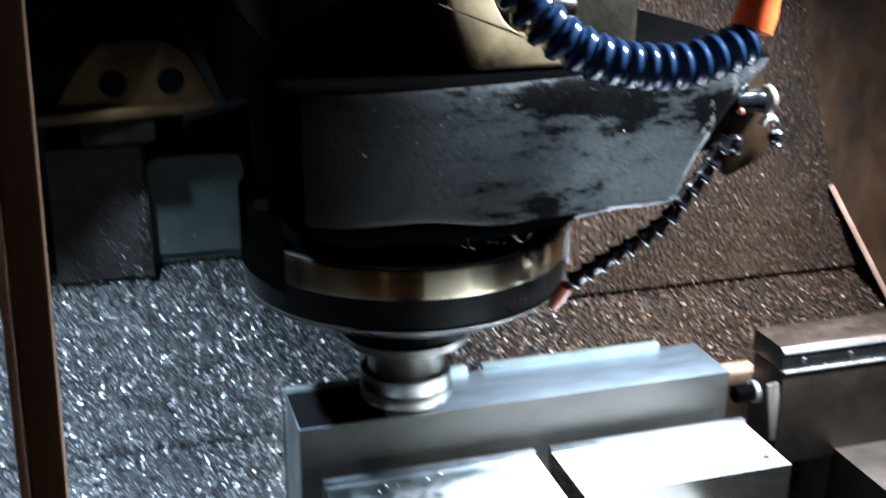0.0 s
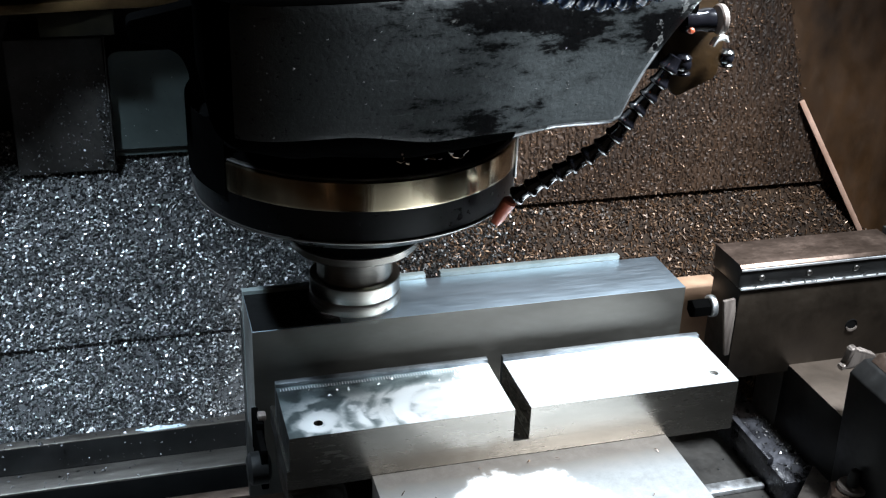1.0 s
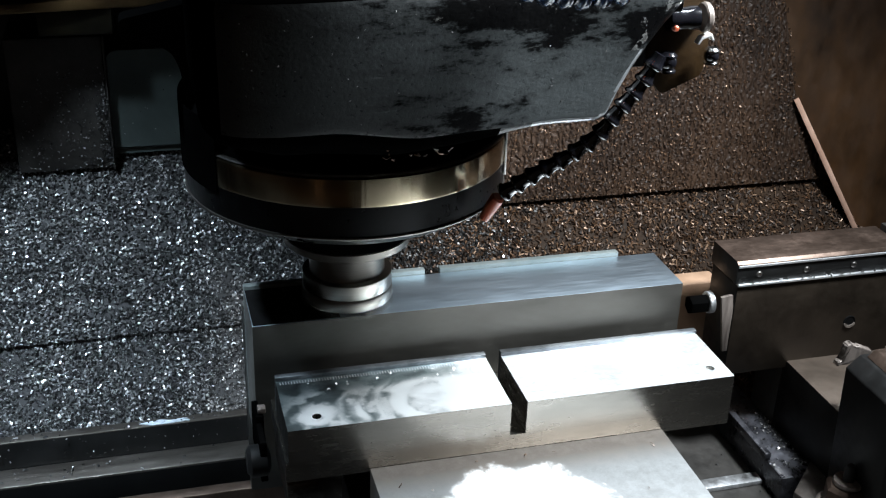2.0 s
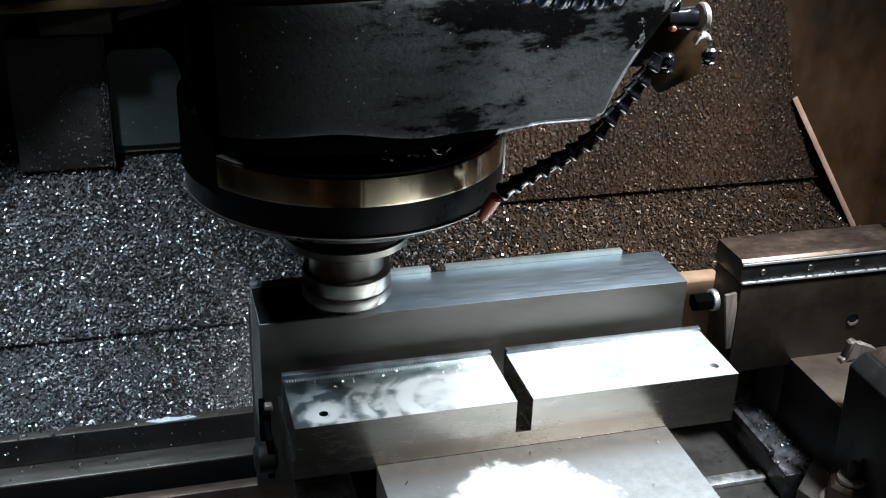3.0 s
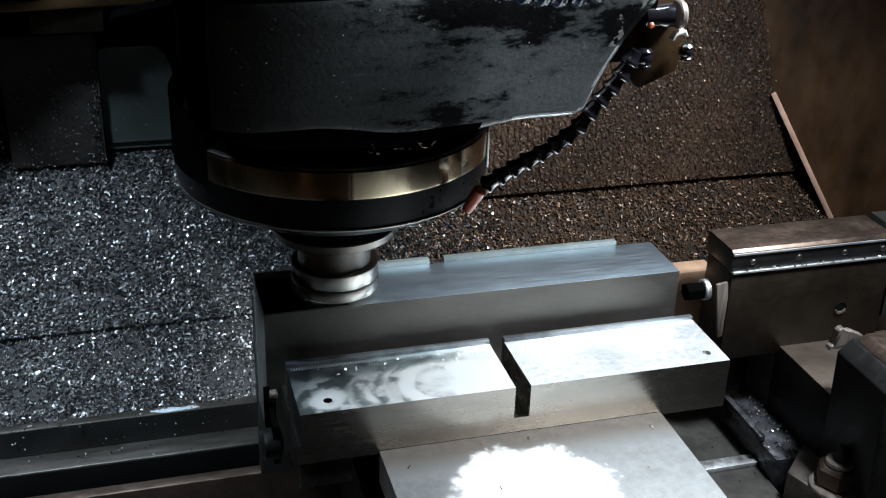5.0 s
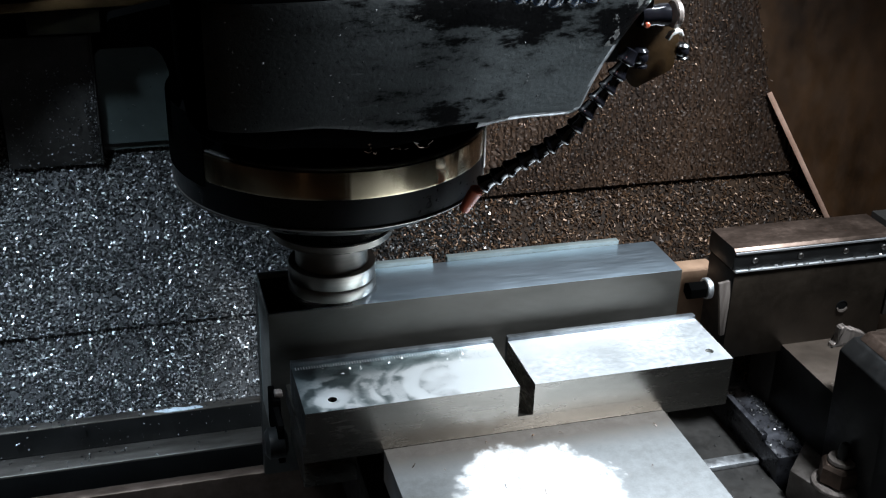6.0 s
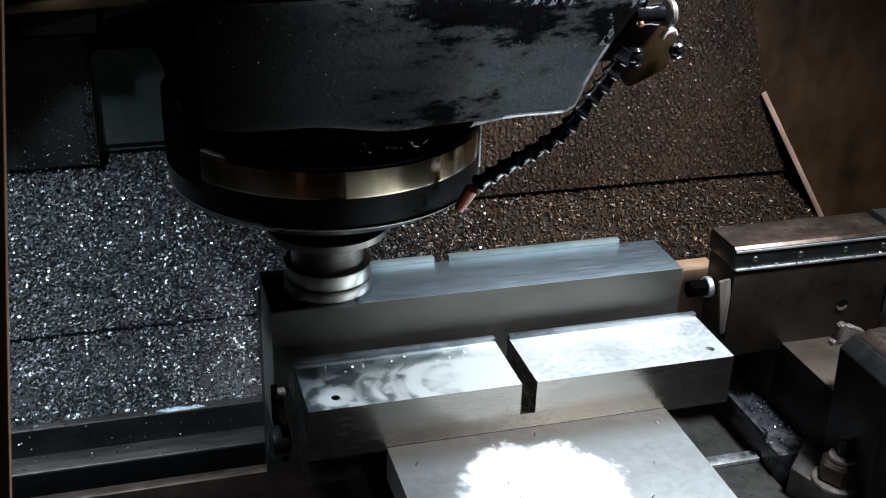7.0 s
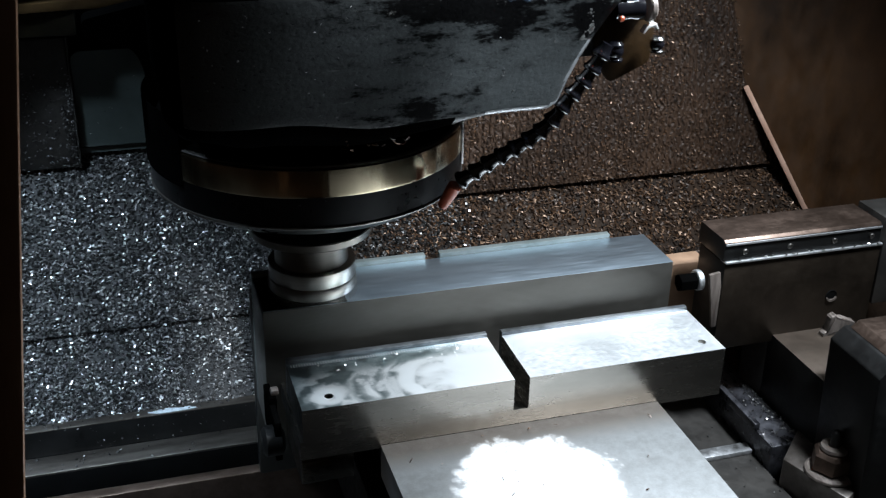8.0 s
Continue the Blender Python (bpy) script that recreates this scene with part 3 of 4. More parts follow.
arc = [(SX + r * math.cos(radians(a)), SY + r * math.sin(radians(a))) for r, span in ((0.0842, range(128, 218, 5)), (0.0839, range(213, 123, -5))) for a in span]
part("shoulder", prism(rounded([(-0.0182, 0.126), (-0.0195, 0.142), (-0.0235, 0.1505), (-0.034, 0.1552), (-0.046, 0.1570), (-0.046, 0.166), (0.02, 0.180), (0.02, 0.126)], [0, 0.006, 0.004, 0.004, 0.002, 0.003, 0, 0]), 0.002, 0.016, "y"), BLACK_AND_SHADE, head, "black flared shoulder")
# added strip, black in place of the dark reflection on the ring's left
part("side_shield", prism(arc, 0.0885, 0.1240, "z"), BLACK_AND_SHADE, head, "black strip standing in for the nose ring's dark left end")
# neck recess: its black stands in for shade
part("neck", lathe([(0.06, 0.1082), (0.0812, 0.1082), (0.0802, 0.1102), (0.070, 0.114), (0.070, 0.145)], 96, (SX, SY)), BLACK_AND_SHADE, head)
part("nose_ring", lathe([(0.080, 0.0920), (0.0835, 0.0920), (0.0838, 0.0930), (0.0838, 0.1058), (0.0832, 0.1066), (0.079, 0.1068)], 128, (SX, SY)), BRASSY, head, "bright turned steel nose ring")
part("ring_arris", lathe([(0.0790, 0.1069), (0.0829, 0.1069), (0.0834, 0.1073), (0.0830, 0.1079), (0.0815, 0.1081), (0.0790, 0.1081)], 128, (SX, SY)), GROUND_STEEL, head, "bare bright arris of the ring")
part("nose_cap", lathe([(0.03, 0.064), (0.05, 0.064), (0.072, 0.068), (0.0825, 0.076), (0.0835, 0.0918), (0.06, 0.0918)], 128, (SX, SY)), BLACK, head, "black spindle nose cap")
part("cap_edge", lathe([(0.0815, 0.0748), (0.0830, 0.0751), (0.0834, 0.0758), (0.0832, 0.0764), (0.0815, 0.0766)], 128, (SX, SY)), DARK_STEEL, head, "thin bare steel edge")
part("edge_tab", boxes(0.1366, 0.1377, -0.020, -0.012, 0.0850, 0.1245, bevel=0.0004), ZINC, head, "narrow bare steel tab")

# ---- rotating tool ----
tool = thing("face_mill", "steel tool holder with a spinning face mill", "milling tool", at=(SX, SY, 0.0))
part("flange", lathe([(0.02, 0.066), (0.033, 0.066), (0.0345, 0.062), (0.031, 0.058), (0.031, 0.055), (0.0343, 0.051), (0.0343, 0.0440), (0.02, 0.0440)], 96, (SX, SY)), BLACK_AND_SHADE, tool, "blackened holder flange")
part("flange_rim", lathe([(0.02, 0.0438), (0.0340, 0.0438), (0.0346, 0.0432), (0.0346, 0.0396), (0.0338, 0.0388), (0.02, 0.0386)], 96, (SX, SY)), TOOL_STEEL, tool, "bare steel lower flange rim")
part("drive_key", along_y([(0.0005, 0.0), (0.0022, 0.0), (0.0022, 0.002), (0.0005, 0.002)], SX + 0.0135, SY - 0.0318, 0.0485, 16), TOOL_STEEL, tool, "small bare key")
part("shank", lathe([(0.012, 0.0385), (0.0206, 0.0385), (0.0206, 0.0208), (0.0208, 0.0204), (0.012, 0.0204)], 64, (SX, SY)), TOOL_STEEL, tool)
part("cutter_body", lathe([(0.01, 0.0203), (0.0236, 0.0203), (0.0243, 0.0201), (0.0246, 0.0197), (0.0246, 0.0118), (0.0244, 0.0115), (0.0246, 0.0112), (0.0248, 0.0108), (0.0250, 0.005), (0.0245, 0.0042), (0.01, 0.0042)], 64, (SX, SY)), TOOL_STEEL, tool)
for k in range(5):
    a = 2 * math.pi * k / 5
    bm = boxes(0.0185, 0.0255, -0.0014, 0.0018, 0.0002, 0.0085, bevel=0.0003)
    bmesh.ops.transform(bm, matrix=Matrix.Translation((SX, SY, 0)) @ Matrix.Rotation(a, 4, "Z"), verts=bm.verts)
    part("insert", bm, TOOL_STEEL, tool, "small cutting insert")

# ---- machine table ----
table = ride(thing("machine_table", "oily cast iron machine table with lengthwise slots", "machine table"))
TZ = -0.1425
finish(part("rear_bar", boxes(-0.6, 0.6, 0.1025, 0.1105, -0.19, -0.1235, bevel=0.0008), TABLE_IRON, table), OXIDE_AND_SHADE, 0.3)
# sides of this strip coloured black
finish(part("slot_strip", boxes(-0.6, 0.6, 0.0825, 0.1022, -0.19, TZ, bevel=0.0015), TABLE_IRON, table), SCALE_AND_SHADE, 0.3)
part("slot_strip", boxes(-0.6, 0.6, 0.0495, 0.0585, -0.19, TZ, bevel=0.0012), BROWN_STEEL, table)
part("slot_strip", boxes(-0.6, 0.6, -0.16, 0.0, -0.19, TZ - 0.004, bevel=0.0015), CAST, table)
# pale shape painted for the glint on wet coolant
part("coolant_smear", prism(rounded([(-0.066, 0.1062), (-0.058, 0.1030), (-0.040, 0.1034), (-0.033, 0.1042), (-0.037, 0.1074), (-0.046, 0.1066), (-0.052, 0.1084), (-0.060, 0.1072)], 0.0012), -0.1236, -0.1231, "z"), PALE, table, "wet coolant spot, its glint painted pale")
part("slot_floor", boxes(-0.6, 0.6, -0.3, 0.1025, -0.24, -0.1905), CAST, table)

# ---- vise with the work ----
work = ride(thing("workpiece", "long rectangular steel block being face milled", "steel block"))
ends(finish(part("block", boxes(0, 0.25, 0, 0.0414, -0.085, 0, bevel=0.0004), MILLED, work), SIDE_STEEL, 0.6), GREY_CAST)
# uncut skin; the spindle cap's shade is painted into its black
part("uncut_skin", boxes(0.0004, 0.0475, 0.0004, 0.041, 0.0001, 0.0007, bevel=0.0002), SCALE_AND_SHADE, work, "uncut mill scale, blackened further by painted shade")
vise = ride(thing("vise", "long machine vise with a wide front plate", "vise"))
# left ends of the body and foot coloured black in place of shade
ends(part("jaw_body", boxes(0.0080, 0.2548, -0.0612, -0.0005, -0.0575, -0.04625), DARK_ALUMINIUM, vise), OXIDE_AND_SHADE)
ends(part("foot", boxes(0.0085, 0.0371, -0.0585, -0.012, -0.0752, -0.0578, bevel=0.0006), DARK_ALUMINIUM, vise), OXIDE_AND_SHADE)
# unseen front length added so that the nose ring reflects it
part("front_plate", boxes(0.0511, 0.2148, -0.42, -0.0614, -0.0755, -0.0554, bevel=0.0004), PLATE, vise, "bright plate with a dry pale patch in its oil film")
part("bed", boxes(0.045, 0.222, -0.26, 0.0455, TZ, -0.092, bevel=0.001), CAST, vise)
part("web", boxes(0.06, 0.205, -0.24, -0.001, -0.0918, -0.0757), CAST, vise)
part("base_plate", boxes(0.222, 0.304, -0.26, 0.09, TZ, -0.128, bevel=0.001), CAST, vise)
part("base_step", boxes(0.2222, 0.3035, -0.035, -0.0258, -0.1279, -0.1245, bevel=0.0006), SPLOTCHED, vise)
# left end of the rear body is black for shade too
ends(part("rear_body", boxes(-0.001, 0.26, 0.0465, 0.053, TZ, -0.012, bevel=0.001), GREY_CAST, vise), OXIDE_AND_SHADE)

part("end_screw", along_x([(0.001, -0.004), (0.006, -0.004), (0.0085, -0.002), (0.0085, 0.006), (0.005, 0.008)], -0.006, -0.046, -0.0525), OXIDE_AND_SHADE, vise)
# black of the tab and plate stands in for the unlit end
part("end_tab", boxes(-0.0035, 0.0008, -0.034, -0.022, -0.044, -0.034, bevel=0.0006), BLACK_AND_SHADE, vise)
part("end_screw_head", boxes(-0.0020, 0.0022, -0.0325, -0.0275, -0.0339, -0.0305, bevel=0.0008), LEAF, vise, "dull pale screw head")
part("end_plate", boxes(-0.0035, 0.0, -0.052, -0.012, -0.062, -0.038, bevel=0.0006), BLACK_AND_SHADE, vise)


def holed_block(x0, x1, y0, y1, z0, z1, hx, hy, r, deep):
    """A block with a round screw hole let into its top."""
    bm = bmesh.new()
    n = 24
    top, low = [], []
    for k in range(n):
        a = 2 * math.pi * k / n
        top.append(bm.verts.new((hx + r * math.cos(a), hy + r * math.sin(a), z1)))
        low.append(bm.verts.new((hx + r * math.cos(a), hy + r * math.sin(a), z1 - deep)))
    for k in range(n):
        bm.faces.new((top[k], top[(k + 1) % n], low[(k + 1) % n], low[k]))
    bm.faces.new(low)
    corner = [bm.verts.new((x, y, z1)) for x, y in ((x1, y1), (x0, y1), (x0, y0), (x1, y0))]
    foot = [bm.verts.new((x, y, z0)) for x, y in ((x1, y1), (x0, y1), (x0, y0), (x1, y0))]
    q = n // 4
    for c in range(4):
        arc = [top[(q // 2 + c * q + k) % n] for k in range(q + 1)]
        bm.faces.new([corner[c], corner[(c + 1) % 4], *reversed(arc)])
    for c in range(4):
        bm.faces.new((corner[c], corner[(c + 1) % 4], foot[(c + 1) % 4], foot[c]))
    bm.faces.new(foot)
    bmesh.ops.recalc_face_normals(bm, faces=bm.faces)
    return bm


for x0, x1, hx, mat in ((0.0096, 0.1264, 0.0258, SWIRLED), (0.1352, 0.2548, 0.2453, JAW_TOP)):
    jaw = ride(thing("front_soft_jaw", "milled aluminium soft jaw with a lip and screw hole", "vise jaw", group="soft jaws"))
    finish(part("block", holed_block(x0, x1, -0.0612, -0.0145, -0.0462, -0.0266, hx, -0.0508, 0.0024, 0.012 if mat is SWIRLED else 0.0022), mat, jaw, smooth=False), DARK_ALUMINIUM)
    # the left jaw's end face is blackened as shade
    ends(jaw.children[0], OXIDE_AND_SHADE if mat is SWIRLED else DARK_ALUMINIUM)
    part("lip", boxes(x0, x1, -0.0144, -0.0105, -0.0462, -0.0244, bevel=0.0003), LIP, jaw, "step left along the jaw")
    if mat is SWIRLED:
        bm = bmesh.new()
        for k in range(76):
            box(bm, 0.0115 + k * 0.0015, 0.0120 + k * 0.0015, -0.0183, -0.0158, -0.0267, -0.0264)
        tagged(part("tool_marks", bm, JAW_TOP, jaw, "row of short raised tool marks"), kind="stuff")
        LEFT_JAW = jaw
for x0, x1 in ((0.0, 0.105), (0.114, 0.2265)):
    jaw = ride(thing("rear_soft_jaw", "thin milled aluminium rear jaw behind the block", "vise jaw", group="soft jaws"))
    part("lip", boxes(x0, x1, 0.0418, 0.0462, -0.085, 0.0025, bevel=0.0003), TEAL_EDGE, jaw)

pad = ride(thing("spacer_block", "tan stained spacer block beside the dark vise", "spacer"))
part("block", boxes(0.2625, 0.302, 0.046, 0.062, TZ, -0.0275, bevel=0.001), CARD, pad)
for x, z, wide in ((0.2648, -0.0440, 0.004), (0.2655, -0.0475, 0.0055), (0.2645, -0.0560, 0.0062), (0.2665, -0.0592, 0.0045), (0.2650, -0.0625, 0.0055)):
    part("marking", boxes(x, x + wide, 0.0456, 0.0462, z, z + 0.0012, bevel=0.0002), OXIDE_AND_SHADE, pad, "dark faded marking")

# ---- second vise ----
vise2 = ride(thing("second_vise", "dark oily vise block with a bolted top plate", "vise"))
# the block's left end is painted black as shade
ends(part("jaw_block", boxes(0.2862, 0.3997, 0.0, 0.032, -0.068, -0.0062, bevel=0.0008), BROWN_CAST, vise2), OXIDE_AND_SHADE)
part("lower_block", boxes(0.3292, 0.3997, 0.004, 0.032, TZ, -0.0682, bevel=0.0008), CAST, vise2)
part("top_plate", prism([(0.0, -0.0045), (0.0, 0.0078), (0.0022, 0.0097), (0.0315, 0.0097), (0.0315, -0.0045)], 0.2845, 0.3975, "x", 0.0004), BROWN_STEEL, vise2, "brown-stained top plate")
ends(vise2.children[-1], OXIDE_AND_SHADE)
plate_front = vise2.children[-1]
# plate front coloured black, standing in for a face the lamp misses
for face in plate_front.data.polygons:
    if face.normal.y < -0.9:
        face.material_index = 1
part("bright_arris", boxes(0.2850, 0.3972, -0.0009, 0.0, 0.0062, 0.0076, bevel=0.0002), JAW_TOP, vise2, "thin pale line along the arris")
part("edge_lip", boxes(0.2862, 0.3997, -0.0013, 0.006, -0.0061, -0.0047, bevel=0.0003), JAW_TOP, vise2, "bright worn edge")
part("end_plate", prism([(0.0, -0.05), (0.0, 0.0115), (0.0315, 0.0115), (0.0315, -0.05)], 0.4012, 0.44, "x", 0.0006), CAST, vise2)
for x in (0.2989, 0.3306, 0.3629, 0.3905):
    part("screw", along_y([(0.0005, 0.0), (0.0019, 0.0), (0.0019, 0.0006), (0.0014, 0.0011), (0.0005, 0.0007)], x, -0.0002, 0.0012), DARK_STEEL, vise2)
part("bore", along_y([(0.0005, -0.002), (0.0042, -0.002), (0.0042, 0.0002), (0.0038, 0.0005), (0.0036, 0.0002), (0.0005, 0.0002)], 0.3684, 0.0, -0.0393), HOLE_SHADE, vise2, "dark disc standing in for a round bore")
# flat crescent, its pale colour standing in for light inside the bore
crescent = [(0.3684 + 0.0040 * math.cos(radians(a)), -0.0393 + 0.0040 * math.sin(radians(a))) for a in range(195, 350, 15)]
crescent += [(0.3684 + 0.0037 * math.cos(radians(a)), -0.0379 + 0.0037 * math.sin(radians(a))) for a in range(330, 195, -15)]
part("bore_wall", prism(crescent, -0.0011, -0.0004, "y"), LEAF, vise2, "pale crescent painted for light on the lower bore wall")
finish(part("bed", boxes(0.329, 0.42, -0.062, 0.0039, TZ, -0.063, bevel=0.001), BED_TOP, vise2), OXIDE_AND_SHADE)
part("side_rail", boxes(0.3045, 0.3285, -0.052, 0.062, TZ, -0.111, bevel=0.0012), OIL_SHEEN, vise2)
part("rail_bar", boxes(0.3022, 0.3064, -0.0345, 0.062, -0.1109, -0.1052, bevel=0.0007), OIL_SHEEN, vise2)
part("front_block", prism([(0.3235, -0.029), (0.3315, -0.0215), (0.42, -0.0215), (0.42, TZ), (0.3285, TZ)], -0.110, -0.0625, "y", 0.001), OXIDE_AND_SHADE, vise2)
part("front_block_cap", prism([(0.333, -0.0213), (0.338, -0.017), (0.42, -0.017), (0.42, -0.0213)], -0.109, -0.066, "y", 0.0006), BROWN_STEEL, vise2, "brown worn cap")
part("chip_lump", prism(rounded([(0.3190, -0.0285), (0.3198, -0.0262), (0.3220, -0.0258), (0.3228, -0.0160), (0.3258, -0.0148), (0.3284, -0.0176), (0.3310, -0.0172), (0.3400, -0.0212), (0.3400, -0.0240), (0.3262, -0.0285)], 0.0005), -0.0615, -0.0565, "y", 0.0008), LEAF, vise2, "pale lump of packed chips")

stop = ride(thing("work_stop", "bright bolt and leaf of a work stop", "work stop"))
part("hex_head", along_x([(0.001, 0.0), (0.0054, 0.0), (0.0060, 0.001), (0.0060, 0.011), (0.003, 0.011)], 0.2640, 0.0150, -0.0240, 6), BLACK_AND_SHADE, stop)
part("washer", along_x([(0.001, 0.0), (0.0062, 0.0), (0.0068, 0.0006), (0.0068, 0.0035), (0.002, 0.0035)], 0.2755, 0.0150, -0.0235), JAW_TOP, stop)
bm = boxes(-0.0038, 0.0038, -0.0012, 0.0012, -0.022, 0.0165, bevel=0.0005)
bmesh.ops.transform(bm, matrix=Matrix.Translation((0.2835, 0.002, -0.0290)) @ Matrix.Rotation(radians(-9), 4, "Y"), verts=bm.verts)
part("leaf", bm, LEAF, stop)

clamp = ride(thing("hold_down_clamp", "dark clamp with a nut, washer and stud", "clamp"))
part("clamp_bar", prism([(0.3345, -0.037), (0.3025, -0.0675), (0.318, -0.112), (0.362, -0.085)], TZ, -0.1085, "z", 0.0012), CLAMP_IRON, clamp)
part("washer", lathe([(0.006, -0.1083), (0.0146, -0.1083), (0.0152, -0.1075), (0.0149, -0.1062), (0.0134, -0.1050), (0.006, -0.1046)], 32, (0.3222, -0.087)), LEAF, clamp)
part("nut", lathe([(0.005, -0.1038), (0.0122, -0.1038), (0.0126, -0.102), (0.0122, -0.094), (0.0102, -0.0918), (0.0075, -0.0915)], 6, (0.3222, -0.087)), BROWN_STEEL, clamp)
part("nut_collar", lathe([(0.005, -0.0914), (0.0080, -0.0914), (0.0084, -0.0905), (0.0080, -0.0888), (0.0058, -0.0888)], 28, (0.3222, -0.087)), LEAF, clamp)
part("stud", lathe([(0.001, -0.0913), (0.0034, -0.0913), (0.0033, -0.0825), (0.0024, -0.0790), (0.001, -0.0780)], 20, (0.3222, -0.087)), OXIDE_AND_SHADE, clamp)


# ---- coolant hoses on the head ----
def jointed_hose(name, path, radius, pitch, mat, label, nozzle, nozzle_mat, nozzle_label, aim=None, waist=0.84, cupped=False):
    """A chain of ball-and-cup links along a path, ending in a nozzle."""
    ob = thing(name, label, "coolant hose")
    pts = [Vector(p) for p in path]
    dense = []
    for k in range(len(pts) - 1):
        a, b1, c1, e1 = pts[max(k - 1, 0)], pts[k], pts[k + 1], pts[min(k + 2, len(pts) - 1)]
        for q in range(20):
            u = q / 20
            dense.append(0.5 * ((2 * b1) + (c1 - a) * u + (2 * a - 5 * b1 + 4 * c1 - e1) * u * u + (3 * b1 - a - 3 * c1 + e1) * u ** 3))
    dense.append(pts[-1])
    links, run, last = [], 0.0, dense[0]
    for p in dense:
        run += (p - last).length
        if not links or run >= pitch:
            links.append(p)
            run = 0.0
        last = p
    r, h = radius, pitch
    if cupped:
        bm = lathe([(r * 0.45, -h * 0.55), (r * 0.80, -h * 0.50), (r * 0.82, -h * 0.30), (r * 0.88, -h * 0.10), (r * 0.98, h * 0.10), (r * 1.10, h * 0.18), (r * 1.17, h * 0.27), (r * 1.17, h * 0.35), (r * 1.10, h * 0.43), (r * 0.96, h * 0.48), (r * 0.45, h * 0.49)], 20)
    else:
        bm = lathe([(r * 0.45, -h * 0.6), (r * waist, -h * 0.5), (r * (waist + 0.02), -h * 0.36), (r * 0.88, -h * 0.30), (r * 1.0, -h * 0.16), (r * 1.05, h * 0.0), (r * 1.0, h * 0.16), (r * (0.5 + 0.6 * waist), h * 0.31), (r * (0.06 + waist), h * 0.42), (r * 0.45, h * 0.46)], 20)
    me = bpy.data.meshes.new("link")
    bm.to_mesh(me)
    bm.free()
    me.materials.append(mat)
    me.shade_smooth()
    me.set_sharp_from_angle(angle=radians(50))
    for k, p in enumerate(links):
        way = links[min(k + 1, len(links) - 1)] - links[max(k - 1, 0)]
        link = new("link", me)
        link.parent = ob
        link.matrix_basis = Matrix.Translation(p) @ way.to_track_quat("Z", "Y").to_matrix().to_4x4()
    way = Vector(aim) - pts[-1] if aim else links[-1] - links[-2]
    bm = lathe(nozzle, 24)
    bmesh.ops.transform(bm, matrix=Matrix.Translation(pts[-1]) @ way.to_track_quat("Z", "Y").to_matrix().to_4x4(), verts=bm.verts)
    part("nozzle", bm, nozzle_mat, ob, nozzle_label)
    return ob


jointed_hose("coolant_hose", [(0.1869, -0.0748, 0.1582), (0.1853, -0.0748, 0.1551), (0.1788, -0.0745, 0.1447), (0.1691, -0.0740, 0.1329), (0.1625, -0.0720, 0.1229), (0.1509, -0.0680, 0.1124), (0.1389, -0.0640, 0.1041), (0.1276, -0.0590, 0.0948), (0.1226, -0.0560, 0.0902)],
             0.0041, 0.0074, HOSE_BLACK, "black jointed coolant hose with a red-brown nozzle",
             [(0.0026, 0.001), (0.0034, 0.002), (0.0034, 0.006), (0.0026, 0.016), (0.0019, 0.016), (0.0019, 0.004)], RED_PLASTIC, "red-brown plastic nozzle", aim=(0.1166, -0.050, 0.0746), cupped=True)
jointed_hose("large_coolant_hose", [(0.062, -0.105, 0.262), (0.0741, -0.118, 0.2304), (0.0993, -0.122, 0.2110), (0.1325, -0.123, 0.2050), (0.1600, -0.121, 0.2105), (0.1670, -0.120, 0.2150)],
             0.0092, 0.0066, HOSE_BLUE, "thick blue jointed coolant hose with an orange nozzle",
             [(0.006, 0.002), (0.0085, 0.003), (0.0085, 0.010), (0.0065, 0.022), (0.0065, 0.034), (0.005, 0.034)], ORANGE_PLASTIC, "orange plastic nozzle", aim=(0.1760, -0.118, 0.2420), waist=0.84)

valve = thing("coolant_valve", "small bright coolant valve on a stained bracket", "valve")
part("bracket", prism(rounded([(0.186, 0.196), (0.207, 0.196), (0.2175, 0.168), (0.216, 0.148), (0.196, 0.139), (0.187, 0.150)], 0.003), -0.0655, -0.063, "y", 0.0005), STAINED, valve, "brown-stained bracket plate")
part("mount_block", boxes(0.158, 0.192, -0.0628, -0.045, 0.152, 0.192, bevel=0.001), OXIDE_AND_SHADE, valve, "black mounting block")
for place, r in (((0.1938, -0.0726, 0.1572), 0.0044), ((0.2160, -0.0717, 0.1588), 0.0036)):
    bm = bmesh.new()
    bmesh.ops.create_uvsphere(bm, u_segments=20, v_segments=12, radius=r)
    bmesh.ops.transform(bm, matrix=Matrix.Translation(place), verts=bm.verts)
    ball = part("ball_joint", bm, HOSE_BLACK, valve)
    # rings added above and below for the ball's highlights
    for low, high in ((0.55, 1.05), (-1.05, -0.6)):
        part("cap_ring", lathe([(r * 0.3, place[2] + r * low), (r * 0.95, place[2] + r * low), (r * 0.95, place[2] + r * (low + 0.2)), (r * 0.6, place[2] + r * high), (r * 0.3, place[2] + r * high)], 20, place[:2]), CHROME if r < 0.004 else HOSE_BLACK, ball, "added ring standing in for a glint on the ball")
part("valve_body", along_x([(0.002, -0.008), (0.0052, -0.008), (0.0056, -0.006), (0.0050, 0.0), (0.0056, 0.002), (0.0056, 0.006), (0.003, 0.006)], 0.2000, -0.0715, 0.1765), HOSE_BLACK, valve)
part("valve_knob", along_x([(0.003, 0.0), (0.0062, 0.0), (0.0068, 0.0008), (0.0068, 0.0028), (0.0058, 0.0036), (0.002, 0.0036)], 0.2085, -0.0715, 0.1768), LEAF, valve)
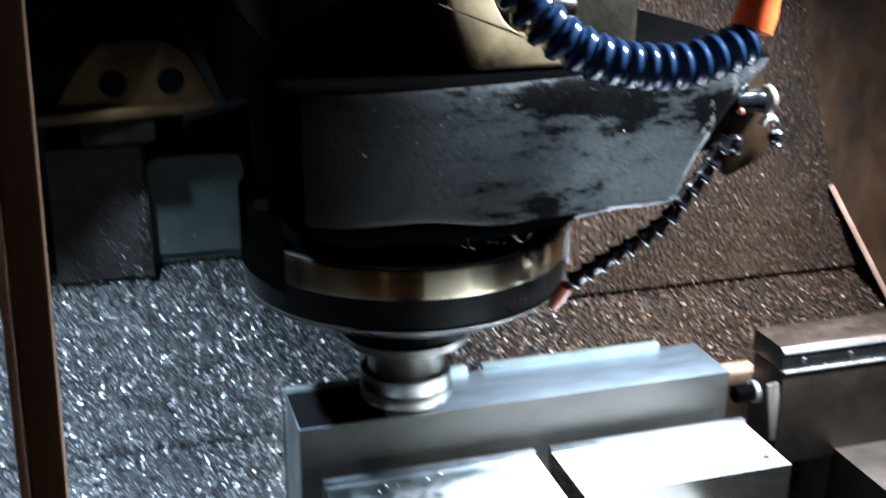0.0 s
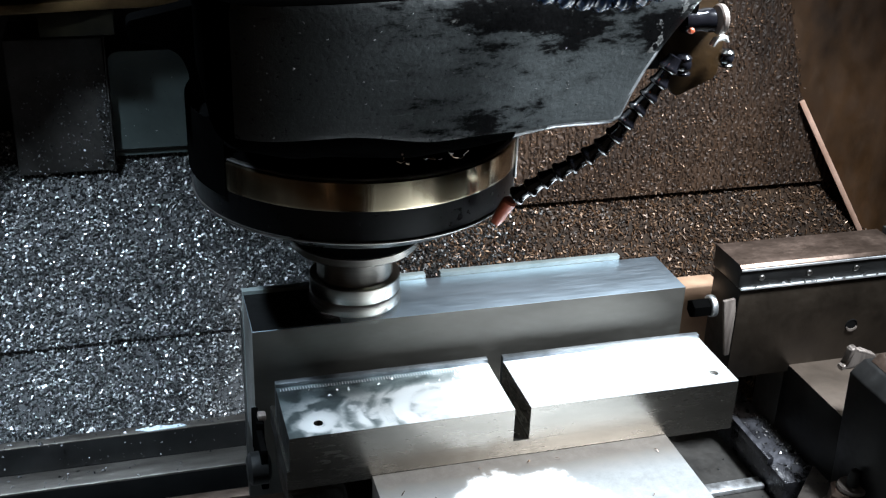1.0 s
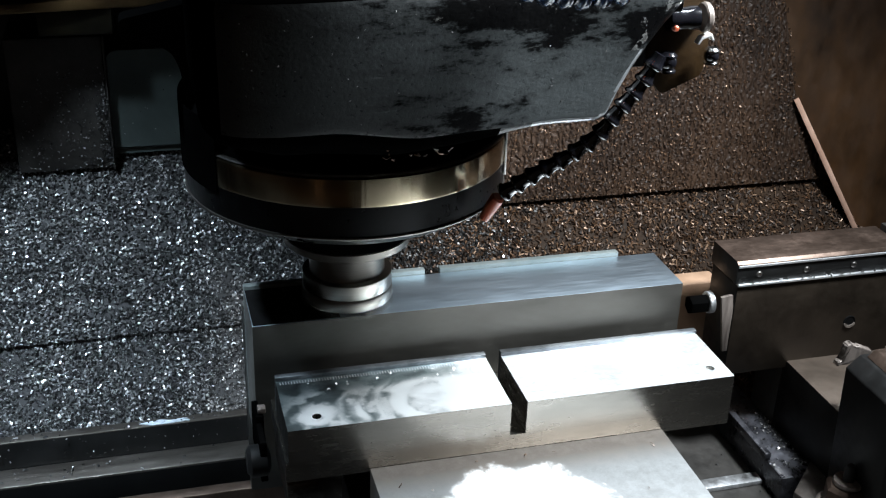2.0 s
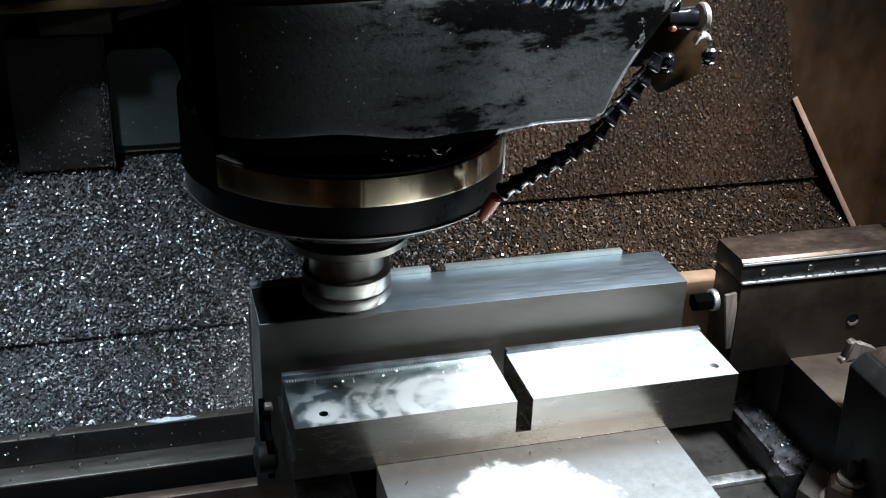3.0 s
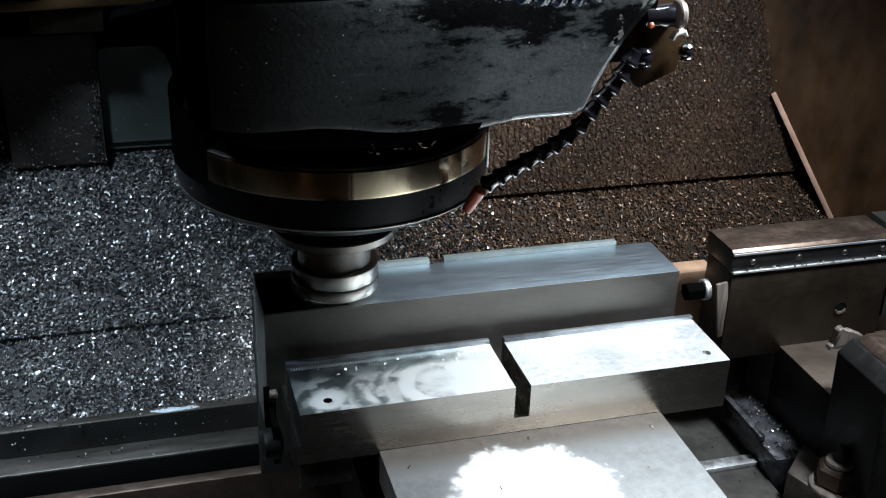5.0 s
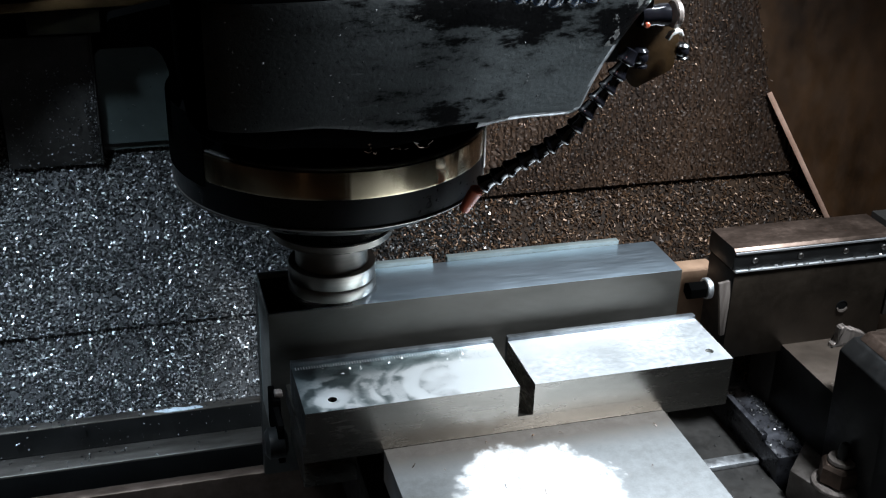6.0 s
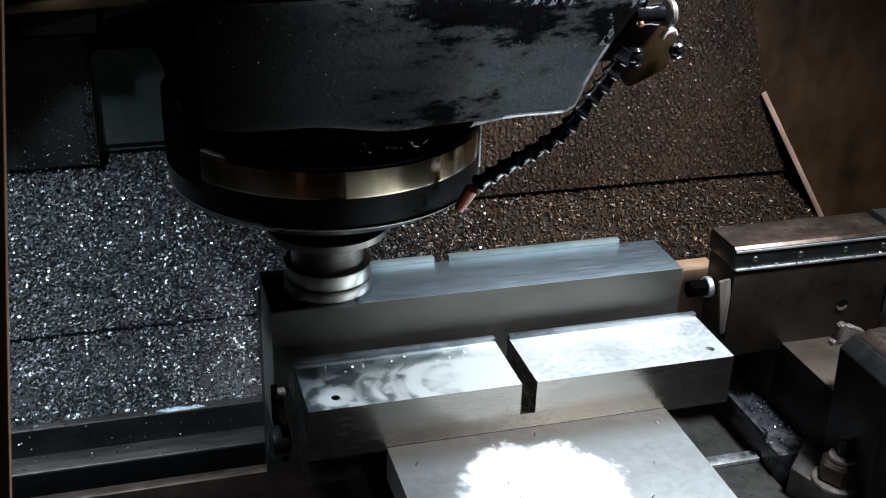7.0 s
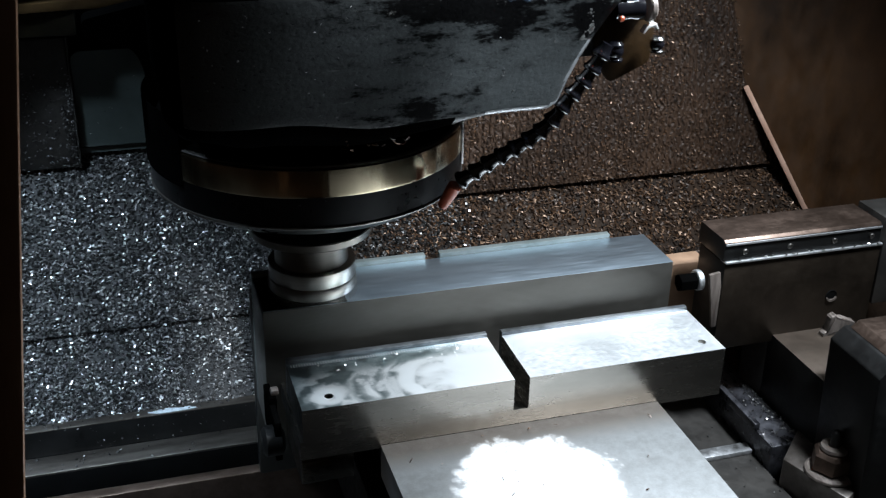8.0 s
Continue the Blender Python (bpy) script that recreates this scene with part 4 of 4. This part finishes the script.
part("valve_lever", prism([(0.2062, 0.1655), (0.2082, 0.1688), (0.2130, 0.1700), (0.2145, 0.1672), (0.2133, 0.1668), (0.2124, 0.1686), (0.2088, 0.1676), (0.2072, 0.1652)], -0.0755, -0.0715, "y", 0.0002), ZINC, valve, "bent pale lever")
part("inlet_nut", lathe([(0.002, 0.181), (0.0042, 0.181), (0.0046, 0.183), (0.0042, 0.190), (0.002, 0.190)], 6, (0.1945, -0.0715)), CHROME, valve)
part("red_cap", along_y([(0.0005, 0.0), (0.0014, 0.0), (0.0014, 0.002), (0.0008, 0.0026)], 0.1940, -0.075, 0.1735), RED_PLASTIC, valve, "small red cap")

# ---- castings above, seen as the camera tilts down ----
lug = thing("yellow_bracket", "yellowed painted bracket on the head", "bracket")
part("bracket_arch", prism(rounded([(0.046, 0.245), (0.0625, 0.1995), (0.116, 0.1995), (0.114, 0.211), (0.090, 0.212), (0.078, 0.216), (0.066, 0.24)], [0.004, 0.005, 0.003, 0.003, 0.006, 0.008, 0.003]), -0.086, -0.0605, "y", 0.0015), CREAM, lug)
part("pipe_elbow", along_x([(0.003, -0.010), (0.008, -0.010), (0.0085, -0.004), (0.0085, 0.010), (0.006, 0.014)], 0.098, -0.070, 0.222), CHROME, lug)
arm = thing("changer_casting", "dim ochre casting with two dark holes on the column", "casting")
part("arm_plate", prism(rounded([(-0.112, 0.129), (-0.012, 0.129), (-0.028, 0.160), (-0.045, 0.170), (-0.080, 0.170), (-0.095, 0.155)], 0.006), 0.206, 0.26, "y", 0.001), OCHRE, arm)
part("arm_ledge", prism([(-0.16, 0.190), (-0.012, 0.206), (-0.012, 0.26), (-0.16, 0.26)], 0.1225, 0.1288, "z", 0.001), OCHRE, arm)
part("arm_block", boxes(-0.097, -0.052, 0.203, 0.26, 0.106, 0.1222, bevel=0.001), OLIVE, arm)
# flat discs coloured like the shade in two holes
for x in (-0.075, -0.040):
    part("arm_hole", along_y([(0.0005, 0.0), (0.0085, 0.0), (0.0085, 0.0006), (0.0005, 0.0006)], x, 0.2058, 0.144), HOLE_SHADE, arm)

# ---- sliding door edge near the camera ----
door = thing("sliding_door", "dark brown edge of the sliding machine door with a tan lip", "machine door", at=(-0.0872, -0.3, 0.0))
part("edge_strip", boxes(-0.0942, -0.0872, -0.303, -0.297, -0.1, 0.5, bevel=0.0008), DOOR_PAINT, door)
part("lip", boxes(-0.0962, -0.0943, -0.3045, -0.299, -0.1, 0.5, bevel=0.0005), TAN, door, "pale tan lip")


# ---- chips ----
def chips(name, spots, mat, label, size=(0.0007, 0.0024), seed=1, wide=(0.0005, 0.0012), parent=None):
    """Loose curled flakes: two bent quads each; spots yield a place and the surface's normal."""
    rng = np.random.default_rng(seed)
    verts, faces = [], []
    for place, normal in spots:
        up = Vector(normal)
        q = up.to_track_quat("Z", "Y").to_matrix()
        a, tilt = rng.uniform(0, 2 * math.pi), rng.normal(0, 0.5)
        length, breadth = rng.uniform(*size), rng.uniform(*wide)
        turn = q @ Matrix.Rotation(a, 3, "Z") @ Matrix.Rotation(tilt, 3, "X") @ Matrix.Rotation(rng.normal(0, 0.5), 3, "Y")
        base = len(verts)
        curl = rng.uniform(0.1, 0.5) * length
        for u, h in ((-0.5, 0), (0, curl), (0.5, 0)):
            for w in (-0.5, 0.5):
                verts.append(Vector(place) + up * 0.0006 + turn @ Vector((u * length, w * breadth, h)))
        faces += [(base, base + 2, base + 3, base + 1), (base + 2, base + 4, base + 5, base + 3)]
    me = bpy.data.meshes.new(name)
    me.from_pydata([tuple(v) for v in verts], [], faces)
    me.materials.append(mat)
    ob = new(name, me)
    if parent:
        ob.parent = parent
        return tagged(ob, label, kind="stuff")
    return tagged(ob, label, "metal chips", kind="stuff")


def on_sheet(p0, p1, p3, count, seed, keep=None):
    rng = np.random.default_rng(seed)
    p0, u, v = Vector(p0), Vector(p1) - Vector(p0), Vector(p3) - Vector(p0)
    n = u.cross(v).normalized()
    out = []
    for a, c in rng.uniform(0, 1, (count, 2)):
        p = p0 + u * a + v * c
        if keep is None or keep(p) > rng.uniform():
            out.append((p, n))
    return out


def sparse(p):
    return 0.22 + 2.2 * max(0, noise.noise(p * 34) + 0.28)


def browned(p):
    return patchy(p) * smoothstep(0.10, 0.20, p.x)


def greyed(p):
    return patchy(p) * (1 - smoothstep(0.12, 0.23, p.x))


def patchy(p):
    return 0.45 + 1.5 * max(0, noise.noise(p * 28) + 0.3)


chips("chips_upper_left", on_sheet((-0.24, 0.1545, -0.0845), (0.085, 0.1545, -0.0845), (-0.24, 0.245, 0.032), 34000, 3, patchy), CHIPS, "dark and bright steel chips scattered over the guard", (0.0009, 0.0031), seed=4, wide=(0.0006, 0.0015))
chips("chips_lower_left", on_sheet((-0.24, 0.0889, -0.1738), (0.085, 0.0889, -0.1738), (-0.24, 0.1574, -0.0846), 30000, 5, sparse), CHIPS, "dark and bright steel chips scattered over the lower guard", (0.0009, 0.0031), seed=6, wide=(0.0006, 0.0015))
chips("dust_left", on_sheet((-0.24, 0.0889, -0.1738), (0.085, 0.0889, -0.1738), (-0.24, 0.1574, -0.0846), 22000, 81), CHIPS, "fine grey swarf dust over the lower guard", (0.0004, 0.0012), seed=82, wide=(0.0003, 0.0007))
chips("flakes_left", on_sheet((-0.24, 0.1545, -0.0835), (0.085, 0.1545, -0.0835), (-0.24, 0.245, 0.033), 190, 31) + on_sheet((-0.24, 0.0889, -0.1728), (0.085, 0.0889, -0.1728), (-0.24, 0.1574, -0.0836), 160, 32), FLAKES, "larger bright flakes among the chips", (0.0016, 0.0036), seed=33, wide=(0.0010, 0.0018))
chips("chips_lower_right", on_sheet((0.085, 0.039, -0.13), (0.46, 0.039, -0.13), (0.085, 0.128, 0.012), 30000, 7, browned), CHIPS_BROWN, "dull brown chips scattered over the guard", (0.0014, 0.0042), seed=8, wide=(0.0005, 0.0010))
chips("chips_lower_middle", on_sheet((0.085, 0.039, -0.13), (0.24, 0.039, -0.13), (0.085, 0.128, 0.012), 16000, 71, greyed), CHIPS_DARK, "dark wet steel chips with few bright ones", (0.0010, 0.0032), seed=72, wide=(0.0006, 0.0014))
chips("chips_upper_right", on_sheet((0.085, 0.1185, 0.006), (0.43, 0.1185, 0.006), (0.085, 0.1384, 0.2), 20000, 9, patchy), CHIPS_BROWN, "fine dull chips stuck to the steep guard", (0.0008, 0.0026), seed=10, wide=(0.0003, 0.0008))
chips("chip_scatter", on_sheet((0.3045, -0.052, -0.111), (0.3285, -0.052, -0.111), (0.3045, 0.045, -0.111), 150, 11), CHIPS_DARK, "wet chips along the rail", (0.0006, 0.0020), seed=12, parent=vise2)
chips("chip_scatter", on_sheet((0.2862, -0.0012, -0.0047), (0.3997, -0.0012, -0.0047), (0.2862, 0.0, -0.0044), 34, 13), CHIPS, "chips on the worn edge", (0.0008, 0.0022), seed=14, parent=vise2)
chips("chip_scatter", on_sheet((0.316, -0.066, -0.1085), (0.340, -0.060, -0.1085), (0.328, -0.048, -0.1085), 26, 15), CHIPS, "chips on the clamp", (0.0006, 0.0018), seed=16, parent=clamp)
chips("chip_scatter", on_sheet((0.224, -0.12, -0.128), (0.300, -0.12, -0.128), (0.224, 0.03, -0.128), 46, 51), CHIPS, "flecks on the base plate", (0.0006, 0.0020), seed=52, parent=vise)
chips("chip_scatter", on_sheet((0.3205, -0.040, -0.111), (0.3285, -0.045, -0.111), (0.3205, 0.02, -0.111), 150, 53), CHIPS, "wet chips packed along the rail edge", (0.0006, 0.0020), seed=54, parent=vise2)
chips("chip_scatter", on_sheet((-0.25, 0.0835, TZ), (0.0, 0.0835, TZ), (-0.25, 0.1020, TZ), 45, 17), CHIPS, "chips along the table slot", (0.0008, 0.0032), seed=18, parent=table)
chips("chip_scatter", on_sheet((-0.25, 0.1022, -0.142), (0.0, 0.1022, -0.142), (-0.25, 0.1022, -0.1245), 60, 91), CHIPS, "chips stuck to the rear bar's face", (0.0004, 0.0012), seed=92, parent=table)
chips("chip_scatter", on_sheet((-0.25, 0.1030, -0.1235), (0.0, 0.1030, -0.1235), (-0.25, 0.1100, -0.1235), 90, 19), CHIPS, "chips on the rear bar", (0.0006, 0.0022), seed=20, parent=table)
chips("chip_scatter", on_sheet((-0.1205, 0.2218, 0.009), (-0.0605, 0.2218, 0.009), (-0.1205, 0.2218, 0.08), 420, 21), CHIPS, "chips stuck to the panel", (0.0004, 0.0013), seed=22, parent=panel)
chips("chip_scatter", on_sheet((-0.068, 0.2216, 0.009), (-0.0595, 0.2198, 0.009), (-0.068, 0.2216, 0.07), 160, 23), CHIPS, "chips stuck along the fold", (0.0005, 0.0018), seed=24, parent=panel)
chips("chip_scatter", on_sheet((-0.052, 0.2258, 0.026), (0.004, 0.2258, 0.026), (-0.052, 0.2258, 0.082), 24, 25), CHIPS, "chips stuck to the cover", (0.0004, 0.0012), seed=26, parent=cover)


def on_front(count, seed):
    """Places on the bowed front of the head casting."""
    rng = np.random.default_rng(seed)
    out = []
    for x, z in zip(rng.uniform(-0.002, 0.155, count), rng.uniform(0.146, 0.193, count)):
        y = np.interp(x, [0.03, 0.08, 0.124, 0.1595], [-0.108, -0.1018, -0.0912, -0.0798])
        out.append((Vector((x, y, z)) - head.location, Vector((0.12 if x > 0.03 else 0.0, -1, 0)).normalized()))
    return out


chips("chip_scatter", on_front(100, 27), CHIPS, "tiny chips stuck to the casting", (0.0003, 0.0011), seed=28, wide=(0.0002, 0.0005), parent=head)
chips("chip_scatter", [(p - head.location, n) for p, n in on_sheet((0.058, -0.0935, 0.1275), (0.086, -0.0935, 0.1275), (0.058, -0.0955, 0.1325), 13, 29)], CHIPS_BROWN, "curls stuck in the oil above the nose ring", (0.0012, 0.0042), seed=30, wide=(0.0004, 0.0009), parent=head)


chips("chip_scatter", on_sheet((0.014, -0.030, -0.0266), (0.110, -0.030, -0.0266), (0.014, -0.019, -0.0266), 15, 41), FLAKES, "flecks below the tool marks", (0.0008, 0.0024), seed=42, parent=LEFT_JAW)
chips("chip_scatter", on_sheet((0.06, -0.16, -0.0554), (0.21, -0.16, -0.0554), (0.06, -0.064, -0.0554), 22, 43), CHIPS_BROWN, "thin dark curls on the plate", (0.0012, 0.0040), seed=44, wide=(0.0003, 0.0006), parent=vise)


# ---- what moves ----
def motions():
    for ob in RIDES:
        base = ob.matrix_basis.copy()
        walk(ob, [(t, pose(0.00387 * t, 0, 0) @ base) for t in (0.0, 2.0, 4.0, 6.0, 8.0)])
    walk(tool, [(k / 30, pose(SX, SY, 0, 0, 0, -80 * k)) for k in range(241)])
    walk(door, [(t, pose(x, -0.3, 0, 0, lean, 0)) for t, x, lean in ((0.0, -0.0986, 1.5), (0.3, -0.0935, 1.5), (0.6, -0.0955, 1.5), (4.0, -0.102, 5.0), (6.0, -0.0985, 6.6), (6.5, -0.0938, 6.7), (7.0, -0.0909, 6.6), (7.5, -0.0863, 6.4), (8.0, -0.0835, 6.8))])


motions()
